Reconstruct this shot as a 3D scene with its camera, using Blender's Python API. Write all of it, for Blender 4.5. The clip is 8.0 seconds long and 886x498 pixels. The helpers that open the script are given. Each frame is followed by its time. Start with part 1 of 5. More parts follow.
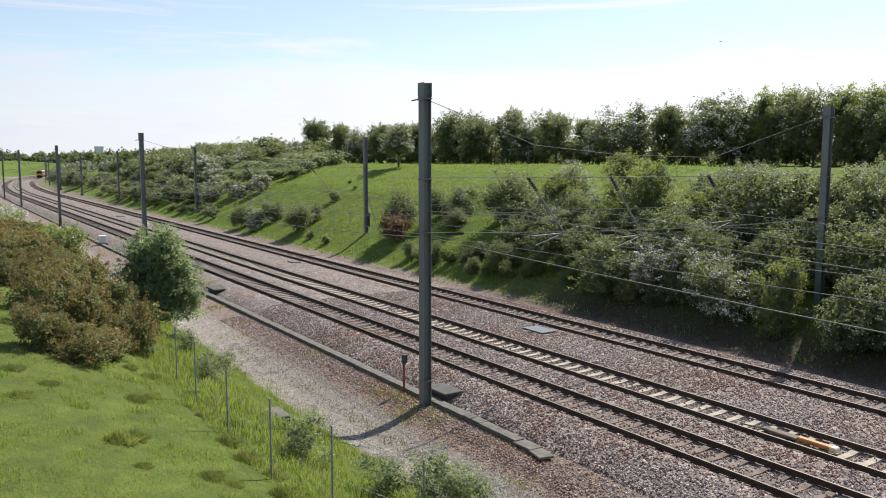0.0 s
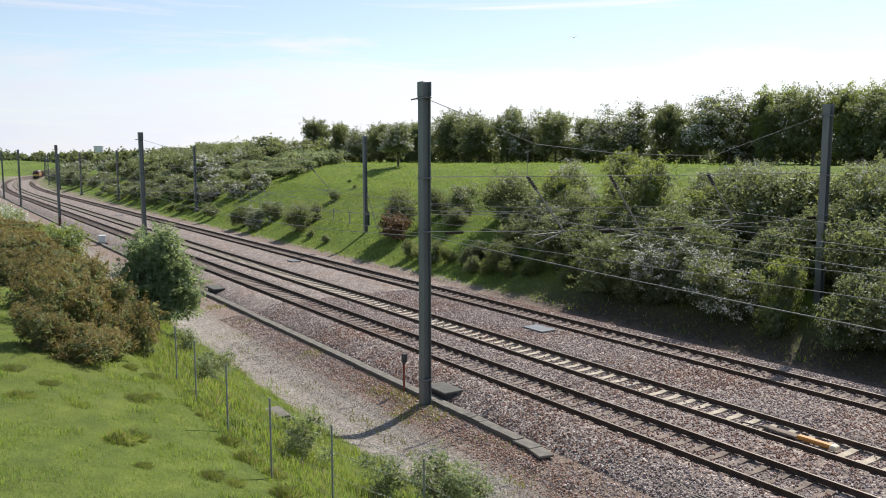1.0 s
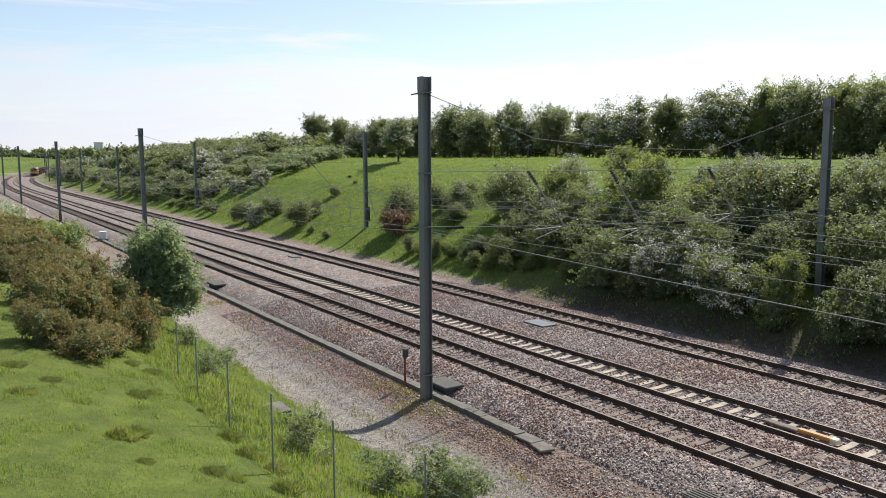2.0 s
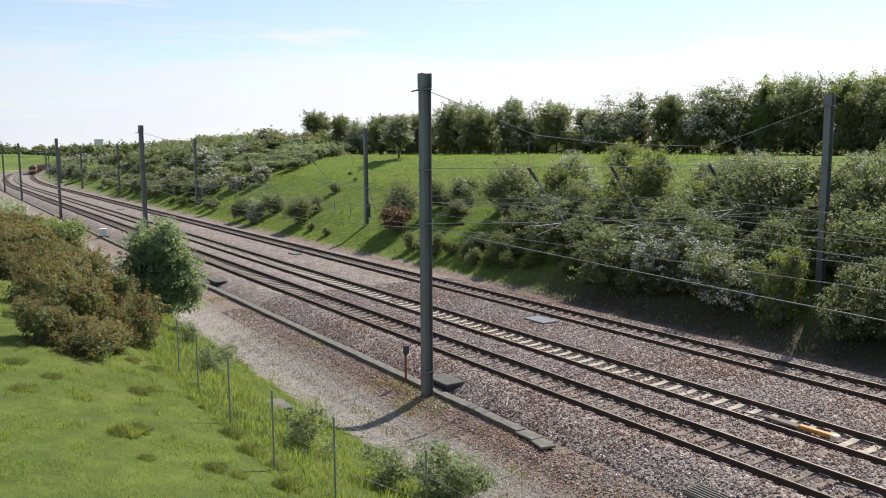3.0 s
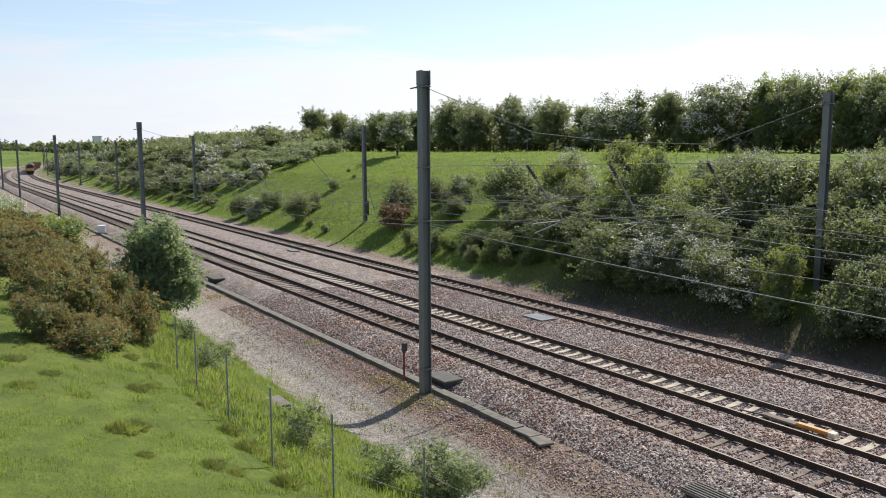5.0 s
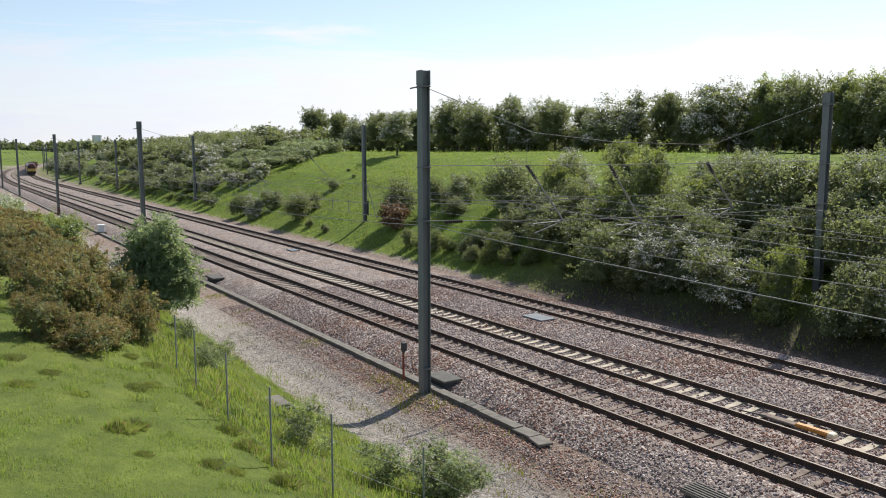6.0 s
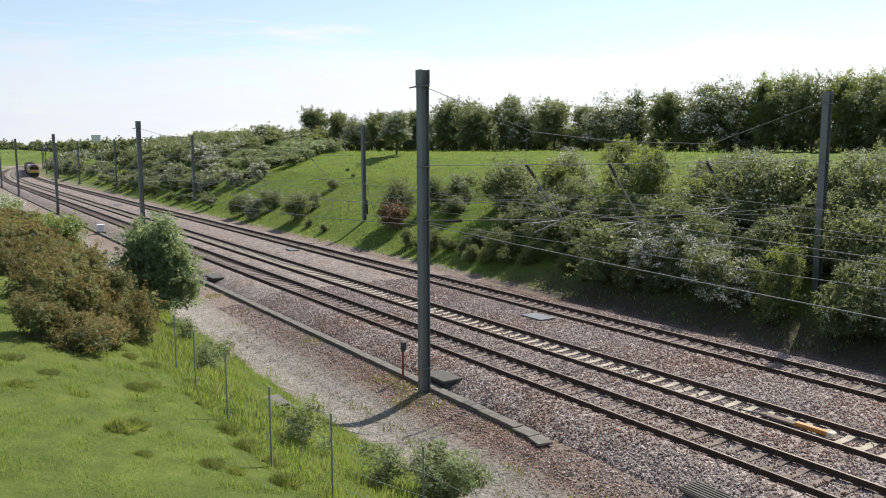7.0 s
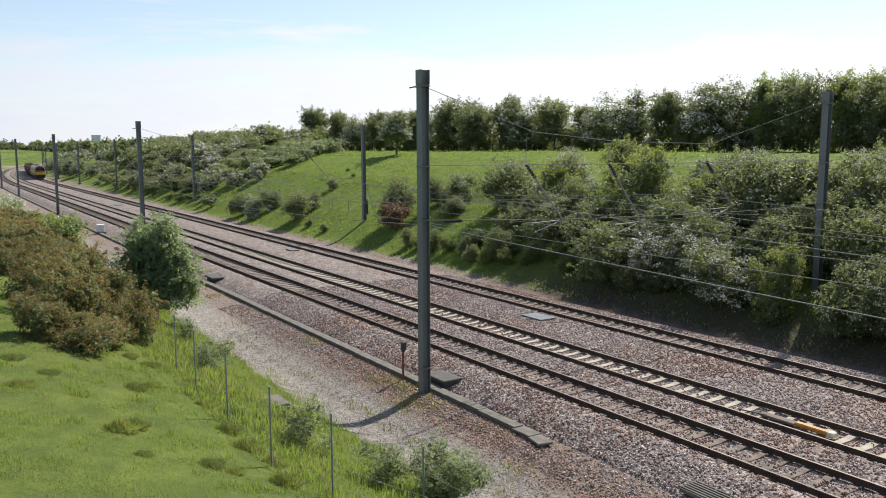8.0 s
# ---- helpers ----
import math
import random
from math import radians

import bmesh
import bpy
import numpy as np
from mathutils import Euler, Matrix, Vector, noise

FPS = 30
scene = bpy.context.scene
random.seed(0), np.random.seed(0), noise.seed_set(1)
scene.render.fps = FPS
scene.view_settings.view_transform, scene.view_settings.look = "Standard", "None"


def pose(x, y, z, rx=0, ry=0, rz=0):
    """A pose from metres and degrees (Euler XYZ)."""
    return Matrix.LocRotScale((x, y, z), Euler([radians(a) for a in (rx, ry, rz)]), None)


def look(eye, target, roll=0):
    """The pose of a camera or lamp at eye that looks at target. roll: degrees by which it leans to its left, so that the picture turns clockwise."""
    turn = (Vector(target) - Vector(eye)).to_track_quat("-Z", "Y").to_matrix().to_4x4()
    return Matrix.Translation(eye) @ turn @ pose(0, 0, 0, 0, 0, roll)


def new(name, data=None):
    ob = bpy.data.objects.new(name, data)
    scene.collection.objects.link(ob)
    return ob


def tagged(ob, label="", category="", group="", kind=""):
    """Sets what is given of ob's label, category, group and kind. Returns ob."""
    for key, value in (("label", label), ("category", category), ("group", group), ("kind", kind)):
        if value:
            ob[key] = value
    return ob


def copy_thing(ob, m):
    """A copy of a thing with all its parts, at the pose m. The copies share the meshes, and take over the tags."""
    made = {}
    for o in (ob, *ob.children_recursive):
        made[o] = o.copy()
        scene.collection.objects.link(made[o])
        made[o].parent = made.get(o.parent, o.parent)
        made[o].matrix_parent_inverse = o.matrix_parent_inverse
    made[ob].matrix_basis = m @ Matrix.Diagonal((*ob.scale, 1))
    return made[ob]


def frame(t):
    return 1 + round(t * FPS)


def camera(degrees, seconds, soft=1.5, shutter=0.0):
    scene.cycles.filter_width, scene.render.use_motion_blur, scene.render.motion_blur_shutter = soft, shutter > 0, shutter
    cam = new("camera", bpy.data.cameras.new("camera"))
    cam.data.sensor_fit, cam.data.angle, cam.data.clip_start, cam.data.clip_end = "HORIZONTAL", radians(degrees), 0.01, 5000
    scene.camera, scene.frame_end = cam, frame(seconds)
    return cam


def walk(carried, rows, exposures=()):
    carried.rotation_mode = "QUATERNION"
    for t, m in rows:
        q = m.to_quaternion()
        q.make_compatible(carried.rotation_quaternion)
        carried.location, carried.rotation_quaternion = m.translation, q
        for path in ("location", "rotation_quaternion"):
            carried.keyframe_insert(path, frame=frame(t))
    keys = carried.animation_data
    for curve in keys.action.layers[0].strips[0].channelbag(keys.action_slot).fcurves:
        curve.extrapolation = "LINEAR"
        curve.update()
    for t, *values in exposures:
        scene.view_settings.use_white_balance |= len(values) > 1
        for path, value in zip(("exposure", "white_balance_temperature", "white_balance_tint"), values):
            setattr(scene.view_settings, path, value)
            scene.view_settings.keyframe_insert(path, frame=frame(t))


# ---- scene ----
# camera: held by hand above the line, turning only
cam = camera(58.5, 8.0, soft=1.0)
EYE = (0.0, 0.0, 8.272)


def aim(pitch, roll, yaw):
    p, y = radians(pitch), radians(yaw)
    way = Vector((-math.sin(y) * math.cos(p), math.cos(y) * math.cos(p), -math.sin(p)))
    return look(EYE, Vector(EYE) + way * 10, roll)


walk(cam, [
    (0.0, aim(6.316, 0.046, 0.000)), (0.5, aim(6.291, -0.003, 0.004)), (1.0, aim(6.387, -0.053, -0.020)),
    (1.5, aim(6.573, -0.183, -0.022)), (3.0, aim(6.979, -0.315, 0.063)), (3.5, aim(7.039, -0.313, 0.012)),
    (4.0, aim(7.095, -0.310, -0.015)), (4.5, aim(7.159, -0.278, -0.032)), (6.0, aim(7.179, -0.113, -0.071)),
    (6.5, aim(7.207, -0.128, -0.113)), (7.0, aim(7.219, -0.163, -0.112)), (7.5, aim(7.214, -0.161, -0.107)),
    (8.0, aim(7.219, -0.174, -0.106))])

# ---- light ----
SUN_AZ = math.atan2(0.55, 0.835)
SUN_EL = radians(46)
scene.view_settings.exposure = 0.53
sun = new("sun", bpy.data.lights.new("sun", "SUN"))
sun.data.energy, sun.data.angle, sun.data.color = 5.0, radians(0.6), (1.0, 0.95, 0.86)
sun.matrix_world = look((math.sin(SUN_AZ) * math.cos(SUN_EL) * 50, math.cos(SUN_AZ) * math.cos(SUN_EL) * 50, math.sin(SUN_EL) * 50), (0, 0, 0))

world = bpy.data.worlds.new("sky")
scene.world = world
world.use_nodes = True
wt = world.node_tree
wt.nodes.clear()


def wn(kind, **kw):
    n = wt.nodes.new(kind)
    for k, val in kw.items():
        n.inputs[k].default_value = val
    return n


def wmath(op, a, b=None, clamp=False):
    n = wt.nodes.new("ShaderNodeMath")
    n.operation, n.use_clamp = op, clamp
    for i, x in enumerate((a, b)):
        if x is None:
            continue
        if isinstance(x, (int, float)):
            n.inputs[i].default_value = x
        else:
            wt.links.new(x, n.inputs[i])
    return n.outputs[0]


sky = wt.nodes.new("ShaderNodeTexSky")
sky.sky_type, sky.sun_disc = "NISHITA", False
sky.sun_elevation, sky.sun_rotation = SUN_EL, SUN_AZ
sky.air_density, sky.dust_density, sky.ozone_density = 1.0, 0.3, 1.2
tc = wt.nodes.new("ShaderNodeTexCoord")
sep = wt.nodes.new("ShaderNodeSeparateXYZ")
wt.links.new(tc.outputs["Generated"], sep.inputs[0])


def cloud_noise(flat, tall, scale, detail):
    comb = wt.nodes.new("ShaderNodeCombineXYZ")
    wt.links.new(wmath("MULTIPLY", sep.outputs[0], flat), comb.inputs[0])
    wt.links.new(wmath("MULTIPLY", sep.outputs[1], flat), comb.inputs[1])
    wt.links.new(wmath("MULTIPLY", sep.outputs[2], tall), comb.inputs[2])
    n = wn("ShaderNodeTexNoise", Scale=scale, Detail=detail, Roughness=0.6, Distortion=0.4)
    wt.links.new(comb.outputs[0], n.inputs["Vector"])
    return n.outputs[0]


# a bank of thin cloud near the horizon with a ragged top, and long wisps above it
bank = wmath("ADD", 0.138, wmath("MULTIPLY", wmath("SUBTRACT", cloud_noise(1.5, 9.0, 2.1, 9.0), 0.5), 0.24))
cover = wmath("MULTIPLY", wmath("SUBTRACT", bank, sep.outputs[2]), 22.0, True)
cover = wmath("MULTIPLY", cover, wmath("ADD", 0.35, wmath("MULTIPLY", cloud_noise(1.8, 12.0, 3.0, 7.0), 1.1), True))
wisp = wmath("MULTIPLY", wmath("SUBTRACT", cloud_noise(0.9, 19.0, 2.6, 8.0), 0.52), 5.0, True)
cover = wmath("MAXIMUM", wmath("MAXIMUM", cover, wmath("MULTIPLY", wisp, 0.95)), 0.22, True)
mix = wt.nodes.new("ShaderNodeMix")
mix.data_type = "RGBA"
wt.links.new(cover, mix.inputs[0])
wt.links.new(sky.outputs[0], mix.inputs[6])
toward = wmath("ADD", wmath("MULTIPLY", sep.outputs[0], math.sin(SUN_AZ)), wmath("MULTIPLY", sep.outputs[1], math.cos(SUN_AZ)))
glow = wmath("MULTIPLY", wmath("SUBTRACT", toward, 0.15), 1.15, True)
tint = wt.nodes.new("ShaderNodeMix")
tint.data_type = "RGBA"
wt.links.new(glow, tint.inputs[0])
tint.inputs[6].default_value, tint.inputs[7].default_value = (4.5, 4.9, 5.75, 1), (7.6, 7.6, 8.0, 1)
wt.links.new(tint.outputs[2], mix.inputs[7])
bg = wn("ShaderNodeBackground", Strength=0.1)
wt.links.new(mix.outputs[2], bg.inputs[0])
wo = wt.nodes.new("ShaderNodeOutputWorld")
wt.links.new(bg.outputs[0], wo.inputs[0])


# ---- materials ----
class Mat:
    """A node material under construction."""

    def __init__(self, name, rough=0.8, metal=0.0, spec=0.3):
        self.m = bpy.data.materials.new(name)
        self.m.use_nodes = True
        self.t = self.m.node_tree
        self.b = self.t.nodes["Principled BSDF"]
        self.b.inputs["Roughness"].default_value = rough
        self.b.inputs["Metallic"].default_value = metal
        self.b.inputs["Specular IOR Level"].default_value = spec
        self.pos = self.t.nodes.new("ShaderNodeTexCoord").outputs["Object"]

    def world_space(self):
        self.pos = self.t.nodes.new("ShaderNodeNewGeometry").outputs["Position"]
        return self

    def link(self, a, b):
        self.t.links.new(a, b)

    def noise(self, scale, detail=4.0, rough=0.6, stretch=None):
        n = self.t.nodes.new("ShaderNodeTexNoise")
        n.inputs["Scale"].default_value, n.inputs["Detail"].default_value, n.inputs["Roughness"].default_value = scale, detail, rough
        if stretch:
            mp = self.t.nodes.new("ShaderNodeMapping")
            mp.inputs["Scale"].default_value = stretch
            self.link(self.pos, mp.inputs[0])
            self.link(mp.outputs[0], n.inputs["Vector"])
        else:
            self.link(self.pos, n.inputs["Vector"])
        return n.outputs[0]

    def voronoi(self, scale, out="Color"):
        n = self.t.nodes.new("ShaderNodeTexVoronoi")
        n.inputs["Scale"].default_value = scale
        self.link(self.pos, n.inputs["Vector"])
        return n.outputs[out]

    def island(self):
        return self.t.nodes.new("ShaderNodeNewGeometry").outputs["Random Per Island"]

    def obj_random(self):
        return self.t.nodes.new("ShaderNodeObjectInfo").outputs["Random"]

    def ramp(self, fac, stops):
        r = self.t.nodes.new("ShaderNodeValToRGB")
        e = r.color_ramp.elements
        while len(e) < len(stops):
            e.new(0.5)
        for el, (p, c) in zip(e, stops):
            el.position, el.color = p, (*c, 1)
        self.link(fac, r.inputs[0])
        return r.outputs[0]

    def mixc(self, fac, a, b, mode="MIX"):
        n = self.t.nodes.new("ShaderNodeMix")
        n.data_type, n.blend_type = "RGBA", mode
        for i, x in ((0, fac), (6, a), (7, b)):
            if isinstance(x, tuple):
                n.inputs[i].default_value = (*x, 1)
            elif isinstance(x, (int, float)):
                n.inputs[i].default_value = x
            else:
                self.link(x, n.inputs[i])
        return n.outputs[2]

    def math(self, op, a, b=0.0, clamp=False):
        n = self.t.nodes.new("ShaderNodeMath")
        n.operation, n.use_clamp = op, clamp
        for i, x in enumerate((a, b)):
            if isinstance(x, (int, float)):
                n.inputs[i].default_value = x
            else:
                self.link(x, n.inputs[i])
        return n.outputs[0]

    def color(self, c):
        if isinstance(c, tuple):
            self.b.inputs["Base Color"].default_value = (*c, 1)
        else:
            self.link(c, self.b.inputs["Base Color"])
        return self

    def bump(self, h, strength=0.4, dist=0.02):
        n = self.t.nodes.new("ShaderNodeBump")
        n.inputs["Strength"].default_value, n.inputs["Distance"].default_value = strength, dist
        self.link(h, n.inputs["Height"])
        self.link(n.outputs[0], self.b.inputs["Normal"])
        return self


def leaf_material(name, dark, mid, light, through_light=0.35, vary=0.5):
    k = Mat(name, rough=0.55, spec=0.3)
    c = k.ramp(k.island(), [(0.0, dark), (0.5, mid), (1.0, light)])
    big = k.noise(0.55, 3.0)
    c = k.mixc(k.math("MULTIPLY", big, 0.35), c, tuple(x * 0.55 for x in mid))
    # one plant differs from the next
    tone = k.ramp(k.obj_random(), [(0.0, (1 - vary * 0.5, 1 - vary * 0.4, 1 - vary * 0.3)), (0.5, (1, 1, 1)), (1.0, (1 + vary * 0.45, 1 + vary * 0.3, 1 + vary * 0.1))])
    c = k.mixc(1.0, c, tone, "MULTIPLY")
    k.color(c)
    tr = k.t.nodes.new("ShaderNodeBsdfTranslucent")
    warm = k.mixc(0.5, c, (min(0.8, mid[0] * 2.7), min(0.8, mid[1] * 2.5), mid[2] * 1.6))
    k.link(warm, tr.inputs[0])
    ms = k.t.nodes.new("ShaderNodeMixShader")
    ms.inputs[0].default_value = through_light
    k.link(k.b.outputs[0], ms.inputs[1])
    k.link(tr.outputs[0], ms.inputs[2])
    k.link(ms.outputs[0], k.t.nodes["Material Output"].inputs[0])
    return k.m


M_HAW = leaf_material("hawthorn_leaf", (0.1, 0.128, 0.06), (0.155, 0.187, 0.093), (0.23, 0.262, 0.15), 0.48)
M_FRESH = leaf_material("fresh_leaf", (0.12, 0.155, 0.035), (0.185, 0.225, 0.055), (0.26, 0.3, 0.09), 0.5)
M_DARKLEAF = leaf_material("dark_leaf", (0.1, 0.125, 0.055), (0.145, 0.172, 0.078), (0.195, 0.225, 0.115), 0.5)
M_ASH = leaf_material("ash_leaf", (0.16, 0.21, 0.102), (0.22, 0.28, 0.145), (0.3, 0.37, 0.22), 0.48)
M_GORSE = leaf_material("gorse_leaf", (0.09, 0.077, 0.03), (0.17, 0.138, 0.053), (0.29, 0.235, 0.095), 0.4, 0.6)
M_BROWN = leaf_material("brown_leaf", (0.11, 0.068, 0.04), (0.2, 0.13, 0.075), (0.29, 0.2, 0.12), 0.3)
M_BLADE = leaf_material("grass_blade", (0.1, 0.15, 0.03), (0.155, 0.22, 0.045), (0.235, 0.3, 0.085), 0.5, 0.0)
M_STRAW = leaf_material("straw_blade", (0.17, 0.16, 0.07), (0.27, 0.255, 0.125), (0.38, 0.36, 0.2), 0.3, 0.0)
M_WEED = leaf_material("weed_leaf", (0.1, 0.13, 0.02), (0.18, 0.2, 0.03), (0.27, 0.28, 0.05), 0.35, 0.0)
k = Mat("may_blossom", rough=0.7)
k.color(k.ramp(k.island(), [(0.0, (0.5, 0.46, 0.4)), (0.6, (0.7, 0.68, 0.6)), (1.0, (0.8, 0.78, 0.72))]))
M_BLOSSOM = k.m
k = Mat("bark", rough=0.9)
k.color(k.ramp(k.noise(9, 6), [(0.3, (0.05, 0.04, 0.03)), (0.7, (0.14, 0.115, 0.09))])).bump(k.noise(22, 5), 0.6)
M_BARK = k.m


def ground_material():
    """Turf, with bare gravel, earth and dry patches by where they lie across the line."""
    k = Mat("turf", rough=0.95, spec=0.1).world_space()
    att = k.t.nodes.new("ShaderNodeAttribute")
    att.attribute_name = "cover"
    sepc = k.t.nodes.new("ShaderNodeSeparateColor")
    k.link(att.outputs["Color"], sepc.inputs[0])
    big, mid, fine = k.noise(0.11, 4), k.noise(1.3, 5), k.noise(14, 6, 0.7)
    g = k.ramp(k.math("ADD", k.math("MULTIPLY", mid, 0.6), k.math("MULTIPLY", fine, 0.4)),
               [(0.34, (0.05, 0.084, 0.014)), (0.5, (0.108, 0.158, 0.023)), (0.66, (0.185, 0.235, 0.042))])
    g = k.mixc(k.math("MULTIPLY", k.math("SUBTRACT", big, 0.42), 2.2, True), g, (0.14, 0.168, 0.034))
    g = k.mixc(k.math("MULTIPLY", k.math("SUBTRACT", k.noise(0.42, 5, 0.65), 0.45), 3.2, True), g, (0.07, 0.112, 0.02))
    grav = k.ramp(k.voronoi(30), [(0.1, (0.11, 0.09, 0.077)), (0.5, (0.25, 0.224, 0.2)), (0.9, (0.46, 0.424, 0.39))])
    grav = k.mixc(k.math("MULTIPLY", k.noise(0.7, 5), 0.5), grav, (0.2, 0.17, 0.14))
    band = k.t.nodes.new("ShaderNodeAttribute")
    band.attribute_name = "tread"
    grav = k.mixc(band.outputs["Fac"], grav, k.ramp(k.voronoi(34), [(0.1, (0.16, 0.148, 0.132)), (0.5, (0.32, 0.298, 0.27)), (0.9, (0.5, 0.47, 0.435))]))
    wear = k.math("SUBTRACT", k.math("ADD", sepc.outputs[0], k.math("MULTIPLY", k.math("SUBTRACT", k.noise(1.7, 6, 0.7), 0.5), 1.6)), 0.5)
    wear = k.math("MULTIPLY", k.math("ADD", wear, 0.12), 4.0, True)
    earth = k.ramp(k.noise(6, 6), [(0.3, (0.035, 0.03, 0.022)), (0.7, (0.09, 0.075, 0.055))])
    brown = k.ramp(k.voronoi(24), [(0.1, (0.1, 0.075, 0.06)), (0.5, (0.22, 0.165, 0.135)), (0.9, (0.36, 0.29, 0.25))])
    grav = k.mixc(sepc.outputs[2], grav, brown)
    grain = k.ramp(k.noise(7.0, 6, 0.8), [(0.36, (0.42, 0.41, 0.4)), (0.63, (1.42, 1.42, 1.42))])
    grav = k.mixc(1.0, grav, grain, "MULTIPLY")
    c = k.mixc(wear, g, grav)
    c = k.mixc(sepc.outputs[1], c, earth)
    k.color(c)
    h = k.math("ADD", k.math("MULTIPLY", fine, 0.6), k.math("MULTIPLY", k.noise(60, 4), 0.4))
    k.bump(h, 0.8, 0.06)
    return k.m


def ballast_material():
    k = Mat("ballast_stone_bed", rough=0.9, spec=0.2).world_space()
    stone = k.ramp(k.voronoi(15), [(0.05, (0.13, 0.1, 0.09)), (0.4, (0.29, 0.246, 0.226)), (0.75, (0.425, 0.373, 0.345)), (0.98, (0.62, 0.555, 0.525))])
    rust = k.ramp(k.noise(0.35, 5, 0.65), [(0.5, (1, 1, 1)), (0.7, (0.95, 0.83, 0.76))])
    c = k.mixc(1.0, stone, rust, "MULTIPLY")
    # shade in the crevices between stones, put into the colour
    gap = k.ramp(k.voronoi(15, "Distance"), [(0.25, (1, 1, 1)), (0.75, (0.4, 0.38, 0.36))])
    c = k.mixc(0.8, c, gap, "MULTIPLY")
    grain = k.ramp(k.noise(6.5, 6, 0.78), [(0.36, (0.55, 0.54, 0.54)), (0.62, (1.35, 1.34, 1.33))])
    c = k.mixc(1.0, c, grain, "MULTIPLY")
    c = k.mixc(1.0, c, k.ramp(k.noise(1.7, 5, 0.7), [(0.32, (0.62, 0.61, 0.6)), (0.68, (1.16, 1.16, 1.16))]), "MULTIPLY")
    k.color(c)
    inv = k.math("SUBTRACT", 1.0, k.voronoi(15, "Distance"))
    k.bump(k.math("ADD", inv, k.math("MULTIPLY", k.noise(50, 3), 0.3)), 1.0, 0.045)
    return k.m


def loose_stone_material(name, tones):
    k = Mat(name, rough=0.9, spec=0.2)
    c = k.ramp(k.island(), tones)
    k.color(k.mixc(k.math("MULTIPLY", k.noise(25, 4), 0.4), c, (0.15, 0.13, 0.12)))
    return k.m


def plain(name, a, b, scale=4.0, rough=0.7, metal=0.0, bump=0.2, stretch=None, spec=0.3):
    k = Mat(name, rough=rough, metal=metal, spec=spec)
    n = k.noise(scale, 6, 0.65, stretch)
    f = k.noise(scale * 9, 4, 0.6)
    k.color(k.mixc(k.math("MULTIPLY", f, 0.35), k.ramp(n, [(0.3, a), (0.7, b)]), tuple(x * 0.7 for x in a)))
    k.bump(f, bump, 0.01)
    return k.m


M_GROUND = ground_material()
M_BALLAST = ballast_material()
M_STONES = loose_stone_material("loose_stone", [(0.0, (0.2, 0.15, 0.132)), (0.5, (0.38, 0.297, 0.27)), (0.9, (0.54, 0.45, 0.42)), (1.0, (0.7, 0.62, 0.585))])
M_RUSTSTONE = loose_stone_material("rusty_stone", [(0.0, (0.2, 0.105, 0.075)), (0.5, (0.36, 0.205, 0.145)), (1.0, (0.48, 0.32, 0.24))])
M_PEBBLE = loose_stone_material("path_pebble", [(0.0, (0.14, 0.125, 0.11)), (0.5, (0.3, 0.275, 0.25)), (1.0, (0.5, 0.47, 0.44))])
M_RAILSIDE = plain("rusty_rail", (0.045, 0.03, 0.022), (0.1, 0.062, 0.042), 3.0, 0.85, 0.0, 0.3)
M_RAILTOP = plain("worn_rail_head", (0.13, 0.105, 0.085), (0.22, 0.185, 0.16), 6.0, 0.6, 0.4, 0.05)
M_CONC_NEW = plain("pale_concrete", (0.3, 0.258, 0.195), (0.47, 0.41, 0.325), 3.0, 0.85)
M_CONC_OLD = plain("stained_concrete", (0.115, 0.088, 0.07), (0.25, 0.2, 0.165), 3.0, 0.9)
M_TROUGH = plain("weathered_concrete", (0.1, 0.092, 0.078), (0.2, 0.185, 0.16), 2.5, 0.9, 0.0, 0.4)
M_STEEL = plain("galvanised_mast", (0.16, 0.172, 0.17), (0.235, 0.25, 0.245), 1.2, 0.55, 0.35, 0.1, (1, 1, 0.2))
M_STEEL_RUST = plain("rusty_mast_foot", (0.09, 0.05, 0.035), (0.16, 0.1, 0.07), 4.0, 0.8)
M_WIRE = plain("wire_metal", (0.13, 0.13, 0.125), (0.22, 0.22, 0.21), 3.0, 0.75, 0.0)
M_TUBE = plain("galvanised_tube", (0.2, 0.2, 0.19), (0.29, 0.29, 0.28), 3.0, 0.6, 0.2)
M_SLAB = plain("dark_slab", (0.07, 0.068, 0.06), (0.13, 0.125, 0.115), 3.0, 0.9, 0.0, 0.4)
M_INSUL = plain("brown_insulator", (0.035, 0.025, 0.022), (0.06, 0.042, 0.036), 5.0, 0.25)
M_POST = plain("galvanised_post", (0.2, 0.21, 0.2), (0.3, 0.31, 0.3), 5.0, 0.6, 0.4)
M_DARKGREY = plain("dark_plastic", (0.05, 0.05, 0.05), (0.09, 0.09, 0.09), 4.0, 0.6)
M_GREYBOX = plain("grey_cover", (0.1, 0.115, 0.13), (0.16, 0.178, 0.195), 3.0, 0.6)
M_ORANGE = plain("orange_paint", (0.36, 0.15, 0.03), (0.55, 0.26, 0.06), 4.0, 0.5)
M_CREAM = plain("cream_paint", (0.6, 0.52, 0.36), (0.75, 0.66, 0.5), 4.0, 0.6)
M_REDPOST = plain("red_brown_post", (0.2, 0.05, 0.03), (0.32, 0.09, 0.05), 5.0, 0.6)
M_WHITE = plain("white_cabinet", (0.6, 0.62, 0.63), (0.75, 0.76, 0.77), 3.0, 0.5)
M_TOWER = plain("tower_concrete", (0.68, 0.68, 0.69), (0.8, 0.8, 0.81), 0.2, 0.9)
M_MAROON = plain("maroon_paint", (0.1, 0.022, 0.026), (0.14, 0.034, 0.036), 1.0, 0.35)
